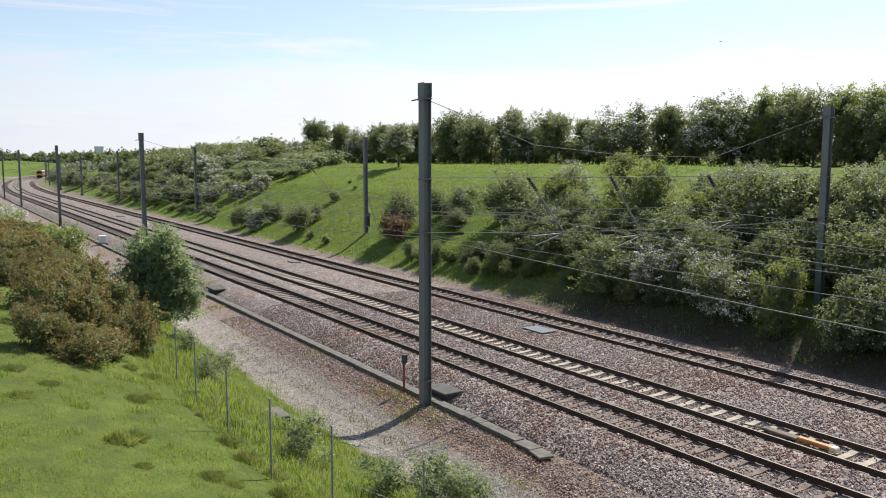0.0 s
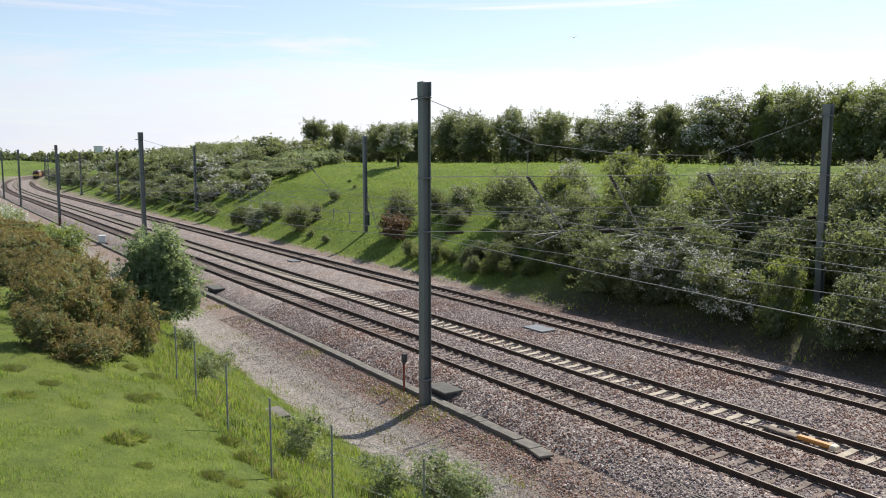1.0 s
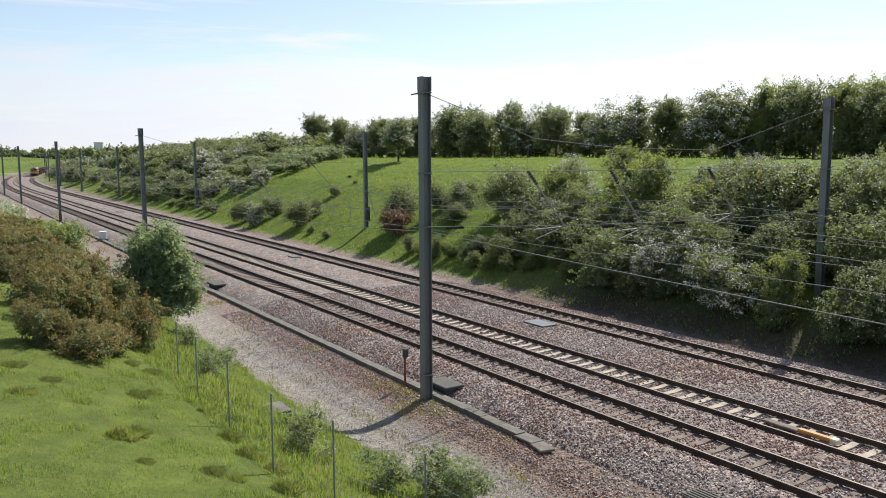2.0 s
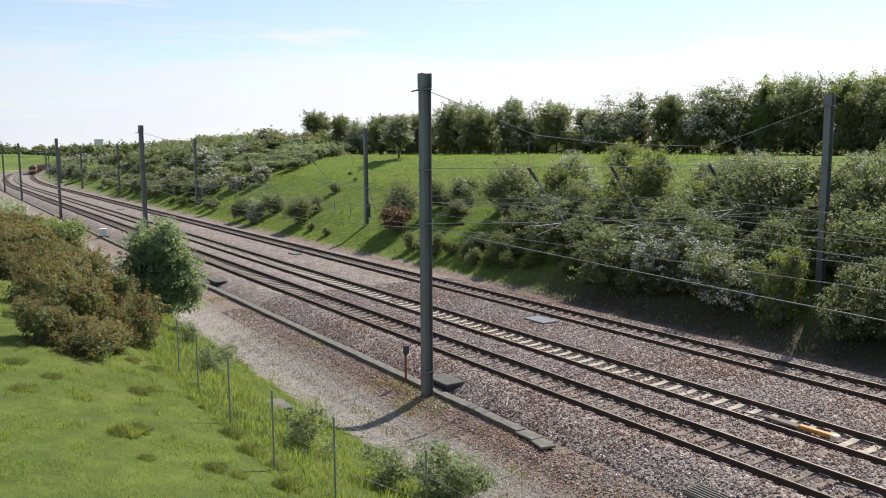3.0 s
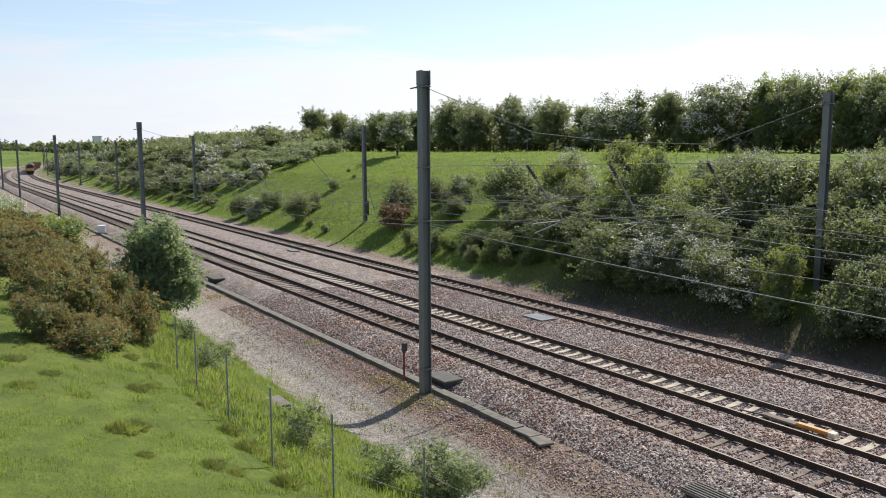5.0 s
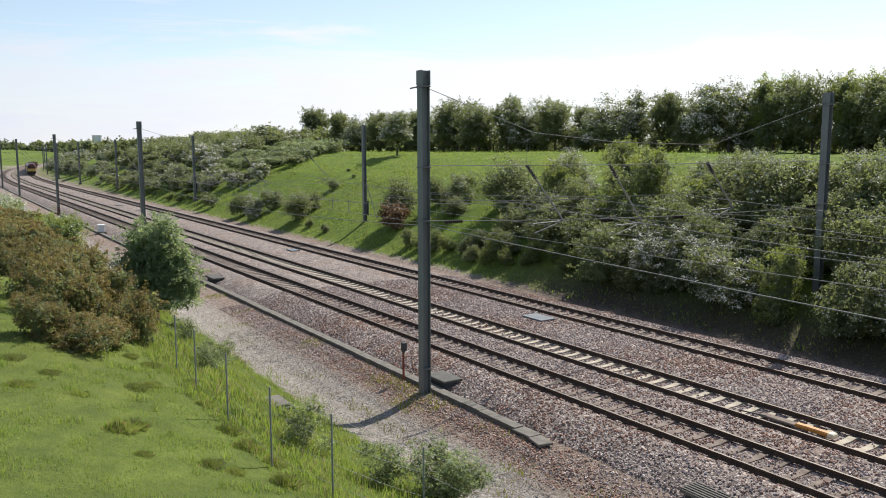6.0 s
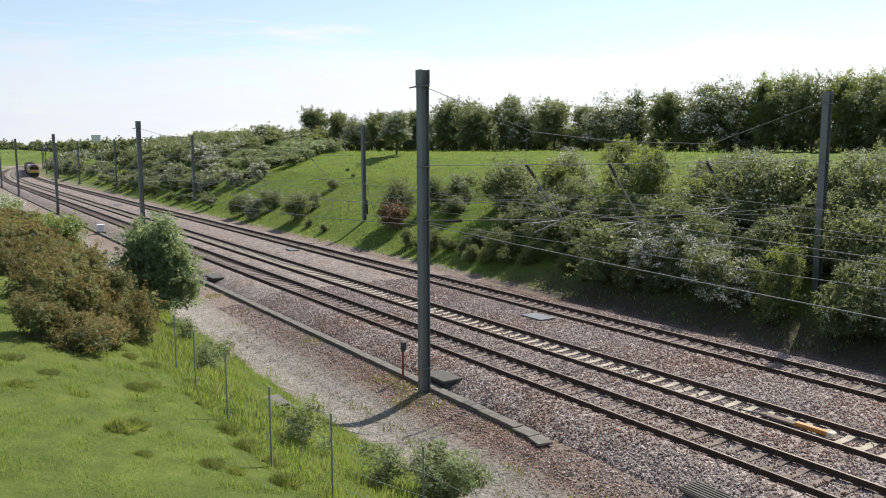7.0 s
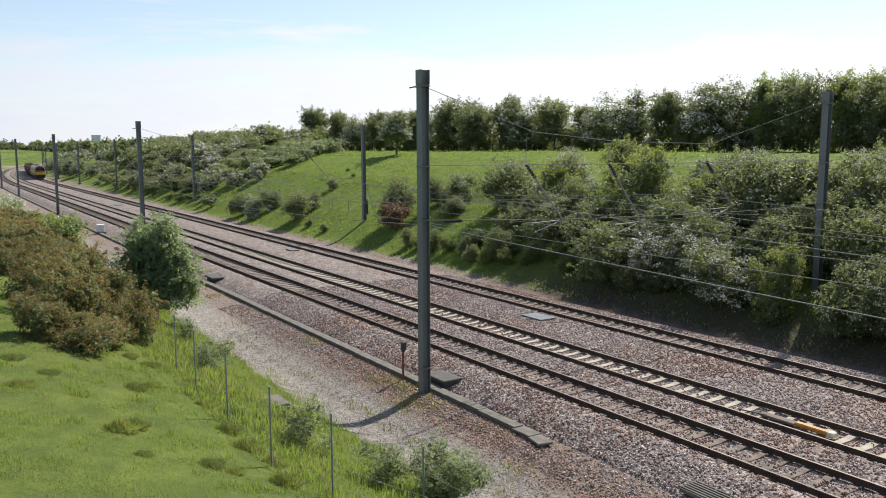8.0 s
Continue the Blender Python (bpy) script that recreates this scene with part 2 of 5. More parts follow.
M_GOLD = plain("gold_paint", (0.42, 0.26, 0.06), (0.5, 0.32, 0.08), 1.0, 0.4)
M_YELLOW = plain("yellow_paint", (0.5, 0.34, 0.05), (0.6, 0.42, 0.07), 1.0, 0.4)
M_GLASS = plain("dark_glass", (0.01, 0.012, 0.015), (0.02, 0.022, 0.025), 1.0, 0.08, 0.0, 0.0)
M_UNDER = plain("grimy_metal", (0.03, 0.026, 0.023), (0.06, 0.05, 0.045), 2.0, 0.8)
M_WAGON = plain("wagon_paint", (0.12, 0.075, 0.06), (0.2, 0.13, 0.1), 1.0, 0.7)
M_LAMP = plain("lamp_lens", (0.6, 0.58, 0.5), (0.75, 0.73, 0.66), 8.0, 0.2)
k = Mat("swallow_feather", rough=0.6)
k.color(k.ramp(k.noise(30, 3), [(0.4, (0.012, 0.012, 0.018)), (0.7, (0.03, 0.03, 0.04))]))
M_BIRD = k.m

# ---- plan: s metres along the line away from the camera, v metres across it ----
ALONG, ACROSS = Vector((-0.54519, 0.83831)), Vector((0.83831, 0.54519))
S0, RADIUS, VR = 212.0, 1270.0, 23.0
CENTRE = ALONG * S0 + ACROSS * (VR + RADIUS)


def spot(s, v, z=0.0):
    if s <= S0:
        p = ALONG * s + ACROSS * v
    else:
        th = (s - S0) / RADIUS
        p = CENTRE - (ACROSS * math.cos(th) - ALONG * math.sin(th)) * (RADIUS + VR - v)
    return Vector((p.x, p.y, z))


def heading(s):
    """Turn about z, in degrees, of a thing whose x axis follows the line."""
    base = math.degrees(math.atan2(ALONG.y, ALONG.x))
    return base - (math.degrees((s - S0) / RADIUS) if s > S0 else 0.0)


def plan(x, y):
    p = Vector((x, y))
    s, v = p.dot(ALONG), p.dot(ACROSS)
    if s <= S0:
        return s, v
    d = p - CENTRE
    return S0 + RADIUS * math.atan2(d.dot(ALONG), -d.dot(ACROSS)), VR + RADIUS - d.length


PROFILE_V = [-400, -60, -20, -4, 2, 6, 9.5, 11, 14.3, 15.5, 30.5, 32.2, 38, 44, 52, 58, 70, 400]
PROFILE_Z = [6, 5.0, 2.2, -0.1, -0.75, -0.75, -0.62, -0.62, -0.6, -0.6, -0.6, -0.3, 2.3, 5.0, 7.0, 7.8, 8.0, 8.6]
# the near bank rises from the cess path towards the camera, and runs out further along
BANK_V = [-400, -60, -20, -6, 0, 3, 5, 6.5, 8, 9, 10, 10.8, 11.6, 12.6, 13.6, 14.3]
BANK_Z = [9, 7.5, 5.2, 3.7, 2.9, 2.3, 1.75, 1.2, 0.55, 0.15, -0.25, -0.56, -0.71, -0.74, -0.69, -0.6]


def ground_z(s, v):
    z = float(np.interp(v, PROFILE_V, PROFILE_Z))
    if v < 14.3 and s < 130:
        f = float(np.interp(s, [70, 130], [1, 0]))
        z = f * float(np.interp(v, BANK_V, BANK_Z)) + (1 - f) * z
    corridor = 1.0 if 8 < v < 38 and s < 500 else 0.0
    if s > 380 and not corridor:
        z += float(np.interp(s, [380, 900], [0.0, 4.6]))
        if 8 < v < 38:
            z += float(np.interp(s, [500, 560], [0.0, 5.0]))
    fade = float(np.interp(s, [150, 420], [1.0, 0.72]))  # the cutting grows shallower
    if v > 31:
        z = -0.3 + (z + 0.3) * fade
    rough = min(1.0, max(0.0, (9 - v) / 4)) + min(1.0, max(0.0, (v - 32) / 5))
    if rough > 0:
        p = spot(s, v)
        z += rough * (0.16 * noise.noise((p.x * 0.21, p.y * 0.21, 3.0)) + (0.1 if v < 9 else 0.15) * noise.noise((p.x * 0.8, p.y * 0.8, 7.0)))
        if v > 60 or v < -20:
            z += rough * 0.8 * noise.noise((p.x * 0.012, p.y * 0.012, 1.0))
    return z


def at_ground(s, v, dz=0.0):
    return spot(s, v, ground_z(s, v) + dz)


# ---- mesh helpers ----
def mesh_of(name, verts, faces, mats, index=None, smooth=False):
    me = bpy.data.meshes.new(name)
    me.from_pydata([tuple(p) for p in verts], [], faces)
    for m in mats:
        me.materials.append(m)
    if index is not None:
        me.polygons.foreach_set("material_index", np.asarray(index, dtype=np.int32))
    if smooth:
        me.polygons.foreach_set("use_smooth", np.ones(len(me.polygons), dtype=bool))
    me.update()
    return me


def part(name, bm, material, parent, label=""):
    me = bpy.data.meshes.new(name)
    bm.to_mesh(me)
    bm.free()
    me.materials.append(material)
    return hang(name, me, parent, label)


def hang(name, me, parent, label=""):
    ob = new(name, me)
    ob.parent = parent
    if label:
        ob["label"] = label
    return ob


def box(bm, size, at=(0, 0, 0), bevel=0.0, turn=None):
    m = Matrix.Translation(at) @ (turn or Matrix()) @ Matrix.Diagonal((*size, 1))
    r = bmesh.ops.create_cube(bm, size=1.0, matrix=m)
    if bevel:
        edges = {e for p in r["verts"] for e in p.link_edges}
        bmesh.ops.bevel(bm, geom=list(edges), offset=bevel, segments=1, affect="EDGES", profile=0.5)
    return bm


def rod(bm, a, b, r1, r2=None, sides=8):
    a, b = Vector(a), Vector(b)
    d = b - a
    m = Matrix.Translation((a + b) / 2) @ d.to_track_quat("Z", "Y").to_matrix().to_4x4()
    bmesh.ops.create_cone(bm, cap_ends=True, segments=sides, radius1=r1, radius2=r1 if r2 is None else r2, depth=d.length, matrix=m)
    return bm


def tube_mesh(name, points, r, material, sides=5):
    verts, faces = [], []
    pts = [Vector(p) for p in points]
    for i, p in enumerate(pts):
        d = (pts[min(i + 1, len(pts) - 1)] - pts[max(i - 1, 0)]).normalized()
        side = d.cross(Vector((0, 0, 1)))
        side = side.normalized() if side.length > 1e-4 else Vector((1, 0, 0))
        up = side.cross(d)
        for j in range(sides):
            a = 2 * math.pi * j / sides
            verts.append(p + (side * math.cos(a) + up * math.sin(a)) * r)
    for i in range(len(pts) - 1):
        for j in range(sides):
            a, b = i * sides + j, i * sides + (j + 1) % sides
            faces.append((a, b, b + sides, a + sides))
    return mesh_of(name, verts, faces, [material], smooth=True)


def sag(a, b, drop, n=16):
    a, b = Vector(a), Vector(b)
    return [a.lerp(b, i / n) - Vector((0, 0, drop * 4 * (i / n) * (1 - i / n))) for i in range(n + 1)]


def thing(name, at, label, category, group="", kind="", turn=0.0):
    e = new(name)
    e.empty_display_size = 0.3
    e.matrix_basis = Matrix.Translation(at) @ Matrix.Rotation(radians(turn), 4, "Z")
    return tagged(e, label, category, group, kind)


# ---- ground: one sheet to the horizon ----
def graded(lo, fine_lo, fine_hi, hi, step, grow):
    xs = list(np.arange(fine_lo, fine_hi + step * 0.5, step))
    d, x = step, fine_hi
    while x < hi:
        d *= grow
        x += d
        xs.append(x)
    d, x = step, fine_lo
    while x > lo:
        d *= grow
        x -= d
        xs.insert(0, x)
    return xs


def build_ground():
    xs = graded(-3500, -60, 40, 3500, 0.7, 1.08)
    ys = graded(-400, 0, 110, 4200, 0.7, 1.065)
    verts, faces, cover, tread = [], [], [], []
    for y in ys:
        for x in xs:
            s, v = plan(x, y)
            verts.append((x, y, ground_z(s, v)))
            path = float(np.interp(v, [9.7, 11.1, 31, 32.5], [0, 1, 1, 0]))
            if s > 500:
                path = 0.0
            if s > 45:
                path *= float(np.interp(v, [9.5, 12.6], [0.2, 1]))
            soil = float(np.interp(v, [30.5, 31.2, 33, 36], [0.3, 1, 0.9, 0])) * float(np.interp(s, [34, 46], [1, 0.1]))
            brown = float(np.interp(v + 0.5 * noise.noise((x * 0.3, y * 0.3, 5.0)), [12.8, 13.8, 31, 32], [0, 1, 1, 0]))
            cover.append((path, soil, brown, 1))
            wob = v + 0.25 * noise.noise((x * 0.25, y * 0.25, 8.0))
            tread.append(float(np.interp(wob, [10.7, 11.0, 11.5, 11.9, 12.3, 12.6, 13.0, 13.4], [0, 0.8, 0.8, 0.1, 0.1, 0.9, 0.8, 0])) * float(np.interp(s, [40, 50], [1, 0.3])))
    w = len(xs)
    for j in range(len(ys) - 1):
        for i in range(w - 1):
            a = j * w + i
            faces.append((a, a + 1, a + w + 1, a + w))
    me = mesh_of("ground", verts, faces, [M_GROUND], smooth=True)
    col = me.attributes.new("cover", "FLOAT_COLOR", "POINT")
    col.data.foreach_set("color", np.array(cover, dtype=np.float32).ravel())
    att = me.attributes.new("tread", "FLOAT", "POINT")
    att.data.foreach_set("value", np.array(tread, dtype=np.float32))
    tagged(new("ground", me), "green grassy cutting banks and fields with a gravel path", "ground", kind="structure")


build_ground()


def stations(far, fine=0.6, upto=110.0):
    out, s, d = [], -14.0, fine
    while s < far:
        out.append(s)
        if s > upto:
            d = min(d * 1.06, 8.0)
        s += d
    return out


def sweep(name, ring, stops, mats, jitter=0.0, closed=False, index=None, smooth=False):
    """A cross-section of (v, z) carried along the line."""
    verts, faces, idx = [], [], []
    n = len(ring)
    for s in stops:
        for v, z in ring:
            if jitter:
                v += jitter * noise.noise((s * 1.7, v * 3.0, 2.0))
                z += jitter * 0.5 * noise.noise((s * 1.1, v * 2.0, 9.0))
            verts.append(spot(s, v, z))
    for i in range(len(stops) - 1):
        for j in range(n if closed else n - 1):
            a, b = i * n + j, i * n + (j + 1) % n
            faces.append((a, b, b + n, a + n))
            idx.append(index[j] if index else 0)
    if closed:
        faces.append(tuple(range(n)))
        faces.append(tuple(range((len(stops) - 1) * n, len(stops) * n)))
        idx += [0, 0]
    return mesh_of(name, verts, faces, mats, idx, smooth)


BED = [(15.45, -0.7), (15.75, -0.5), (16.2, -0.34), (16.7, -0.18), (17.1, -0.13), (17.45, -0.13), (17.62, -0.225), (18.45, -0.228), (19.28, -0.225), (19.45, -0.13), (19.8, -0.1), (20.5, -0.11),
       (20.8, -0.13), (20.98, -0.225), (21.81, -0.238), (22.64, -0.225), (22.82, -0.13), (23.3, -0.1), (24.2, -0.09), (25.2, -0.1), (25.9, -0.12), (26.11, -0.13), (26.29, -0.225), (27.11, -0.228),
       (27.94, -0.225), (28.12, -0.13), (28.9, -0.13), (29.5, -0.28), (30.1, -0.5), (30.5, -0.7)]
tagged(new("ballast_bed", sweep("ballast_bed", BED, stations(505), [M_BALLAST], jitter=0.05, smooth=True)),
       "greyish pink crushed stone ballast under the tracks", "ballast", kind="structure")

RAIL = [(-0.07, -0.159), (0.07, -0.159), (0.07, -0.148), (0.012, -0.125), (0.01, -0.045), (0.035, -0.035), (0.035, -0.006), (0.029, 0.0),
        (-0.029, 0.0), (-0.035, -0.006), (-0.035, -0.035), (-0.01, -0.045), (-0.012, -0.125), (-0.07, -0.148)]
RAIL_IDX = [0, 0, 0, 0, 0, 0, 1, 1, 1, 0, 0, 0, 0, 0]
TRACKS = [("near", 18.452), ("middle", 21.808), ("far", 27.115)]
track_roots = {}
for word, vc in TRACKS:
    tone = {"near": "stained concrete", "middle": "pale new concrete", "far": "weathered concrete"}[word]
    root = thing("railway_track", (0, 0, 0), f"railway track, rusty rails on {tone} sleepers in ballast", "railway track", "railway tracks", "structure")
    track_roots[word] = root
    for off in (-0.7525, 0.7525):
        ring = [(vc + off + v, z) for v, z in RAIL]
        hang("rail", sweep("rail", ring, stations(505, 2.0), [M_RAILSIDE, M_RAILTOP], closed=True, index=RAIL_IDX), root, "rusty steel rail with a worn bright head")


# cable trough beside the cess, with lids
def build_trough():
    root = thing("cable_trough", spot(30, 15.2, -0.62), "weathered grey concrete cable trough with slab lids", "cable trough", kind="structure")
    inv = root.matrix_basis.inverted()
    ring = [(-0.19, -0.25), (-0.19, 0.13), (-0.14, 0.13), (-0.14, 0.0), (0.14, 0.0), (0.14, 0.13), (0.19, 0.13), (0.19, -0.25)]
    stops = [19.0 + 1.0 * i for i in range(120)] + [140 + 5 * i for i in range(60)]
    me = sweep("channel", [(15.2 + v, -0.62 + z) for v, z in ring], stops, [M_TROUGH], closed=True)
    me.transform(inv)
    hang("channel", me, root)
    bm = box(bmesh.new(), (0.975, 0.38, 0.055), bevel=0.01)
    lid = bpy.data.meshes.new("lid")
    bm.to_mesh(lid)
    bm.free()
    lid.materials.append(M_TROUGH)
    rng = random.Random(4)
    for i in range(182):
        s = 19.4 + 0.985 * i
        ob = hang("lid", lid, root)
        p = spot(s, 15.2 + rng.uniform(-0.012, 0.012), -0.457 + rng.uniform(-0.008, 0.008))
        ob.matrix_basis = inv @ Matrix.Translation(p) @ Matrix.Rotation(radians(heading(s) + rng.uniform(-0.8, 0.8)), 4, "Z")
    # the turned end piece
    for s, v, a, ln in ((18.5, 15.17, -2, 0.9), (17.72, 15.05, -14, 0.8)):
        ob = part("end_slab", box(bmesh.new(), (ln, 0.5, 0.08), bevel=0.015), M_TROUGH, root)
        ob.matrix_basis = inv @ Matrix.Translation(spot(s, v, -0.5)) @ Matrix.Rotation(radians(heading(s) + a), 4, "Z") @ Matrix.Rotation(radians(2), 4, "Y")


build_trough()


# ---- masts and wires ----
def h_section(bm, w, d, t, z0, z1):
    for y in (-d / 2 + t / 2, d / 2 - t / 2):
        box(bm, (w, t, z1 - z0), (0, y, (z0 + z1) / 2), 0.004)
    box(bm, (t, d - 2 * t, z1 - z0), (0, 0, (z0 + z1) / 2))
    return bm


def mast(s, v, base, top, rust=False, wide=0.33):
    root = thing("overhead_line_mast", spot(s, v, base), "grey galvanised steel overhead line mast" + (" with a rusty foot" if rust else ""), "mast",
                 "overhead line masts", turn=heading(s))
    h = top - base
    part("column", h_section(bmesh.new(), wide, wide, 0.022, -0.3, h - 0.5), M_STEEL, root)
    part("top_section", h_section(bmesh.new(), wide * 1.12, wide * 1.1, 0.03, h - 0.5, h), M_STEEL, root)
    part("footing", box(bmesh.new(), (0.62, 0.62, 0.4), (0, 0, -0.17), 0.03), M_TROUGH, root, "concrete footing")
    if rust:
        part("foot_plate", box(bmesh.new(), (wide + 0.012, wide + 0.012, 1.1), (0, 0, 0.6), 0.004), M_STEEL_RUST, root, "rusty painted foot")
    for z in (h - 0.55, h - 3.35, h - 5.25, 0.95):
        if 0.5 < z < h:
            part("clamp", box(bmesh.new(), (wide + 0.05, wide + 0.05, 0.05), (0, 0, z), 0.008), M_WIRE, root, "steel clamp band")
    for x in (-0.19, 0.19):
        part("bracket", rod(bmesh.new(), (x, 0.1, h - 0.55), (x, 0.42, h - 0.62), 0.025), M_WIRE, root)
    return root


PAIRS = [  # distance along, near v, far v, near base, far base, top
    (23.9, 14.78, 36.0, -0.6, 1.1, 11.0), (68.7, 15.0, 35.7, -0.6, 1.0, 10.6), (119.3, 15.0, 33.6, -0.6, 1.0, 10.4),
    (172.0, 15.0, 32.8, -0.6, 0.6, 10.4), (211.0, 15.0, 31.7, -0.6, 0.3, 10.3), (256.0, 14.8, 32.0, -0.6, 0.2, 10.3), (302.0, 14.8, 32.0, -0.6, 0.2, 10.2),
    (348.0, 14.8, 32.0, -0.6, 0.2, 10.2), (394.0, 14.8, 32.0, -0.6, 0.2, 10.2)]
SKEW = [-2.05] + [0.0] * 8  # how far the far mast stands from square across the line
for i, (s, va, vb, ba, bb, top) in enumerate(PAIRS):
    m = mast(s, va, ba, top, rust=i in (1, 2))
    if i == 1:
        part("notice", box(bmesh.new(), (0.26, 0.02, 0.34), (0, -0.19, 1.75), 0.003), M_WHITE, m, "small white notice plate")
    m = mast(s + SKEW[i], vb, bb, top - (0.1 if i == 0 else 0))
    if i in (1, 2):
        part("stay", rod(bmesh.new(), (-0.1, -0.1, 4.2), (-1.5, -0.9, -0.6), 0.035), M_TUBE, m, "slanting steel stay")
        part("weight_stack", rod(bmesh.new(), (0.05, -0.34, 0.9), (0.05, -0.34, 2.3), 0.12, 0.12, 12), M_DARKGREY, m, "dark balance weight stack")
        part("weight_arm", box(bmesh.new(), (0.06, 0.3, 0.06), (0.05, -0.24, 2.4), 0.008), M_WIRE, m)


def insulator(bm, a, b, r=0.055, n=9):
    a, b = Vector(a), Vector(b)
    rod(bm, a, b, 0.025)
    for i in range(n):
        c, d = a.lerp(b, (i + 0.3) / n), a.lerp(b, (i + 0.7) / n)
        rod(bm, c, d, r, r * 0.75, 10)
    return bm


def headspan(s, va, vb, top, skew, detail):
    root = thing("headspan", spot(s, (va + vb) / 2, 8.0), "headspan of steel wires with brown insulators between two masts", "overhead wires", "headspans")
    o = Vector(root.matrix_basis.translation)

    def wire(name, pts, r=0.014):
        hang(name, tube_mesh(name, [p - o for p in pts], r, M_WIRE), root)

    # sagging head wires
    low = top - 2.55
    se = s + skew
    knees = [spot(s, va, top - 0.55), spot(s, va + 5.0, low + 0.45), spot(s, va + 9.5, low + 0.1), spot(s + skew * 0.6, va + 14.0, low), spot(se, vb, top - 0.5)]
    wire("head_wire", knees, 0.013)
    up, lowz = 7.66, 5.45
    wire("upper_span_wire", sag(spot(s, va, 7.7), spot(se, vb, 7.7), 0.05))
    wire("lower_span_wire", sag(spot(s, va, 5.75), spot(se, vb, 5.55), 0.2))
    if not detail:
        part("insulator", insulator(bmesh.new(), spot(s, va + 3.0, lowz + 0.1) - o, spot(s, va + 3.7, lowz + 0.1) - o), M_INSUL, root)
    else:
        for v0, v1, z in ((15.6, 16.35, 5.66), (22.7, 23.3, 5.4), (26.5, 27.1, 5.38), (34.9, 35.5, 5.54)):
            part("insulator", insulator(bmesh.new(), spot(s + skew * (v0 - va) / (vb - va), v0, z) - o, spot(s + skew * (v1 - va) / (vb - va), v1, z) - o, 0.07), M_INSUL, root, "brown ribbed insulator")
    # registration tubes, leaning, with an insulator at the head
    for v0, v1, zb in ((19.44, 21.37, 5.42), (23.83, 25.88, 5.12), (30.02, 32.02, 5.5)):
        if v1 > vb - 0.5:
            continue
        p, q = spot(s, v0, 7.66) - o, spot(s, v1, zb) - o
        part("registration_tube", rod(bmesh.new(), p.lerp(q, 0.2), q, 0.034), M_TUBE, root, "leaning galvanised tube")
        part("insulator", insulator(bmesh.new(), p, p.lerp(q, 0.24), 0.085, 6), M_INSUL, root, "brown ribbed insulator")
        arm = bmesh.new()
        rod(arm, q, spot(s, v1 - 1.6, zb - 0.05) - o, 0.02)
        rod(arm, q, spot(s, v1 - 1.5, zb - 0.42) - o, 0.018)
        part("steady_arm", arm, M_TUBE, root)
        wire("dropper", [spot(s, v0, 7.66), spot(s, v0, low + 0.35)], 0.008)


for i, (s, va, vb, ba, bb, top) in enumerate(PAIRS[:7]):
    headspan(s, va, vb, top, SKEW[i], i == 0)


def line_wires():
    spans = [-38.0] + [p[0] for p in PAIRS]
    for word, vc, shift in (("near", 18.9, 0.9), ("middle", 22.8, 1.0), ("far", 28.4, 1.2)):
        root = thing("contact_line", spot(60, vc, 5.0), "copper contact wire hung by droppers from a catenary", "overhead wires", "contact lines")
        o = Vector(root.matrix_basis.translation)
        con, cat = [], []
        for a, b in zip(spans, spans[1:]):
            con += sag(spot(a, vc, 4.95), spot(b, vc, 4.95), 0.02, 4)[:-1]
            cat += sag(spot(a, vc, 6.25), spot(b, vc, 6.25), 0.85, 14)[:-1]
            for j in range(1, 8):
                f = j / 8
                s = a + (b - a) * f
                if s < 130:
                    hang("dropper", tube_mesh("dropper", [spot(s, vc, 4.95) - o, spot(s, vc, 6.25 - 0.85 * 4 * f * (1 - f)) - o], 0.006, M_WIRE, 4), root)
        hang("contact_wire", tube_mesh("contact_wire", [p - o for p in con], 0.011, M_WIRE), root)
        hang("catenary_wire", tube_mesh("catenary_wire", [p - o for p in cat], 0.012, M_WIRE), root)
    for side, z in ((1, 5.35), (2, 5.0)):
        root = thing("return_wire", spot(60, 15 if side == 1 else 38, z), "grey return conductor wire along the masts", "overhead wires", "return wires")
        o = Vector(root.matrix_basis.translation)
        ends = [spot(-38, 14.6 if side == 1 else 39.6, z)]
        ends += [spot(p[0] + (q if side == 2 else 0), p[side] + (0.25 if side == 1 else -0.3), z + (0.2 if side == 1 else 0)) for p, q in zip(PAIRS, SKEW)]
        pts = []
        for a, b in zip(ends, ends[1:]):
            pts += sag(a, b, 0.55, 14)[:-1]
        hang("conductor", tube_mesh("conductor", [p - o for p in pts], 0.014, M_WIRE), root)


line_wires()


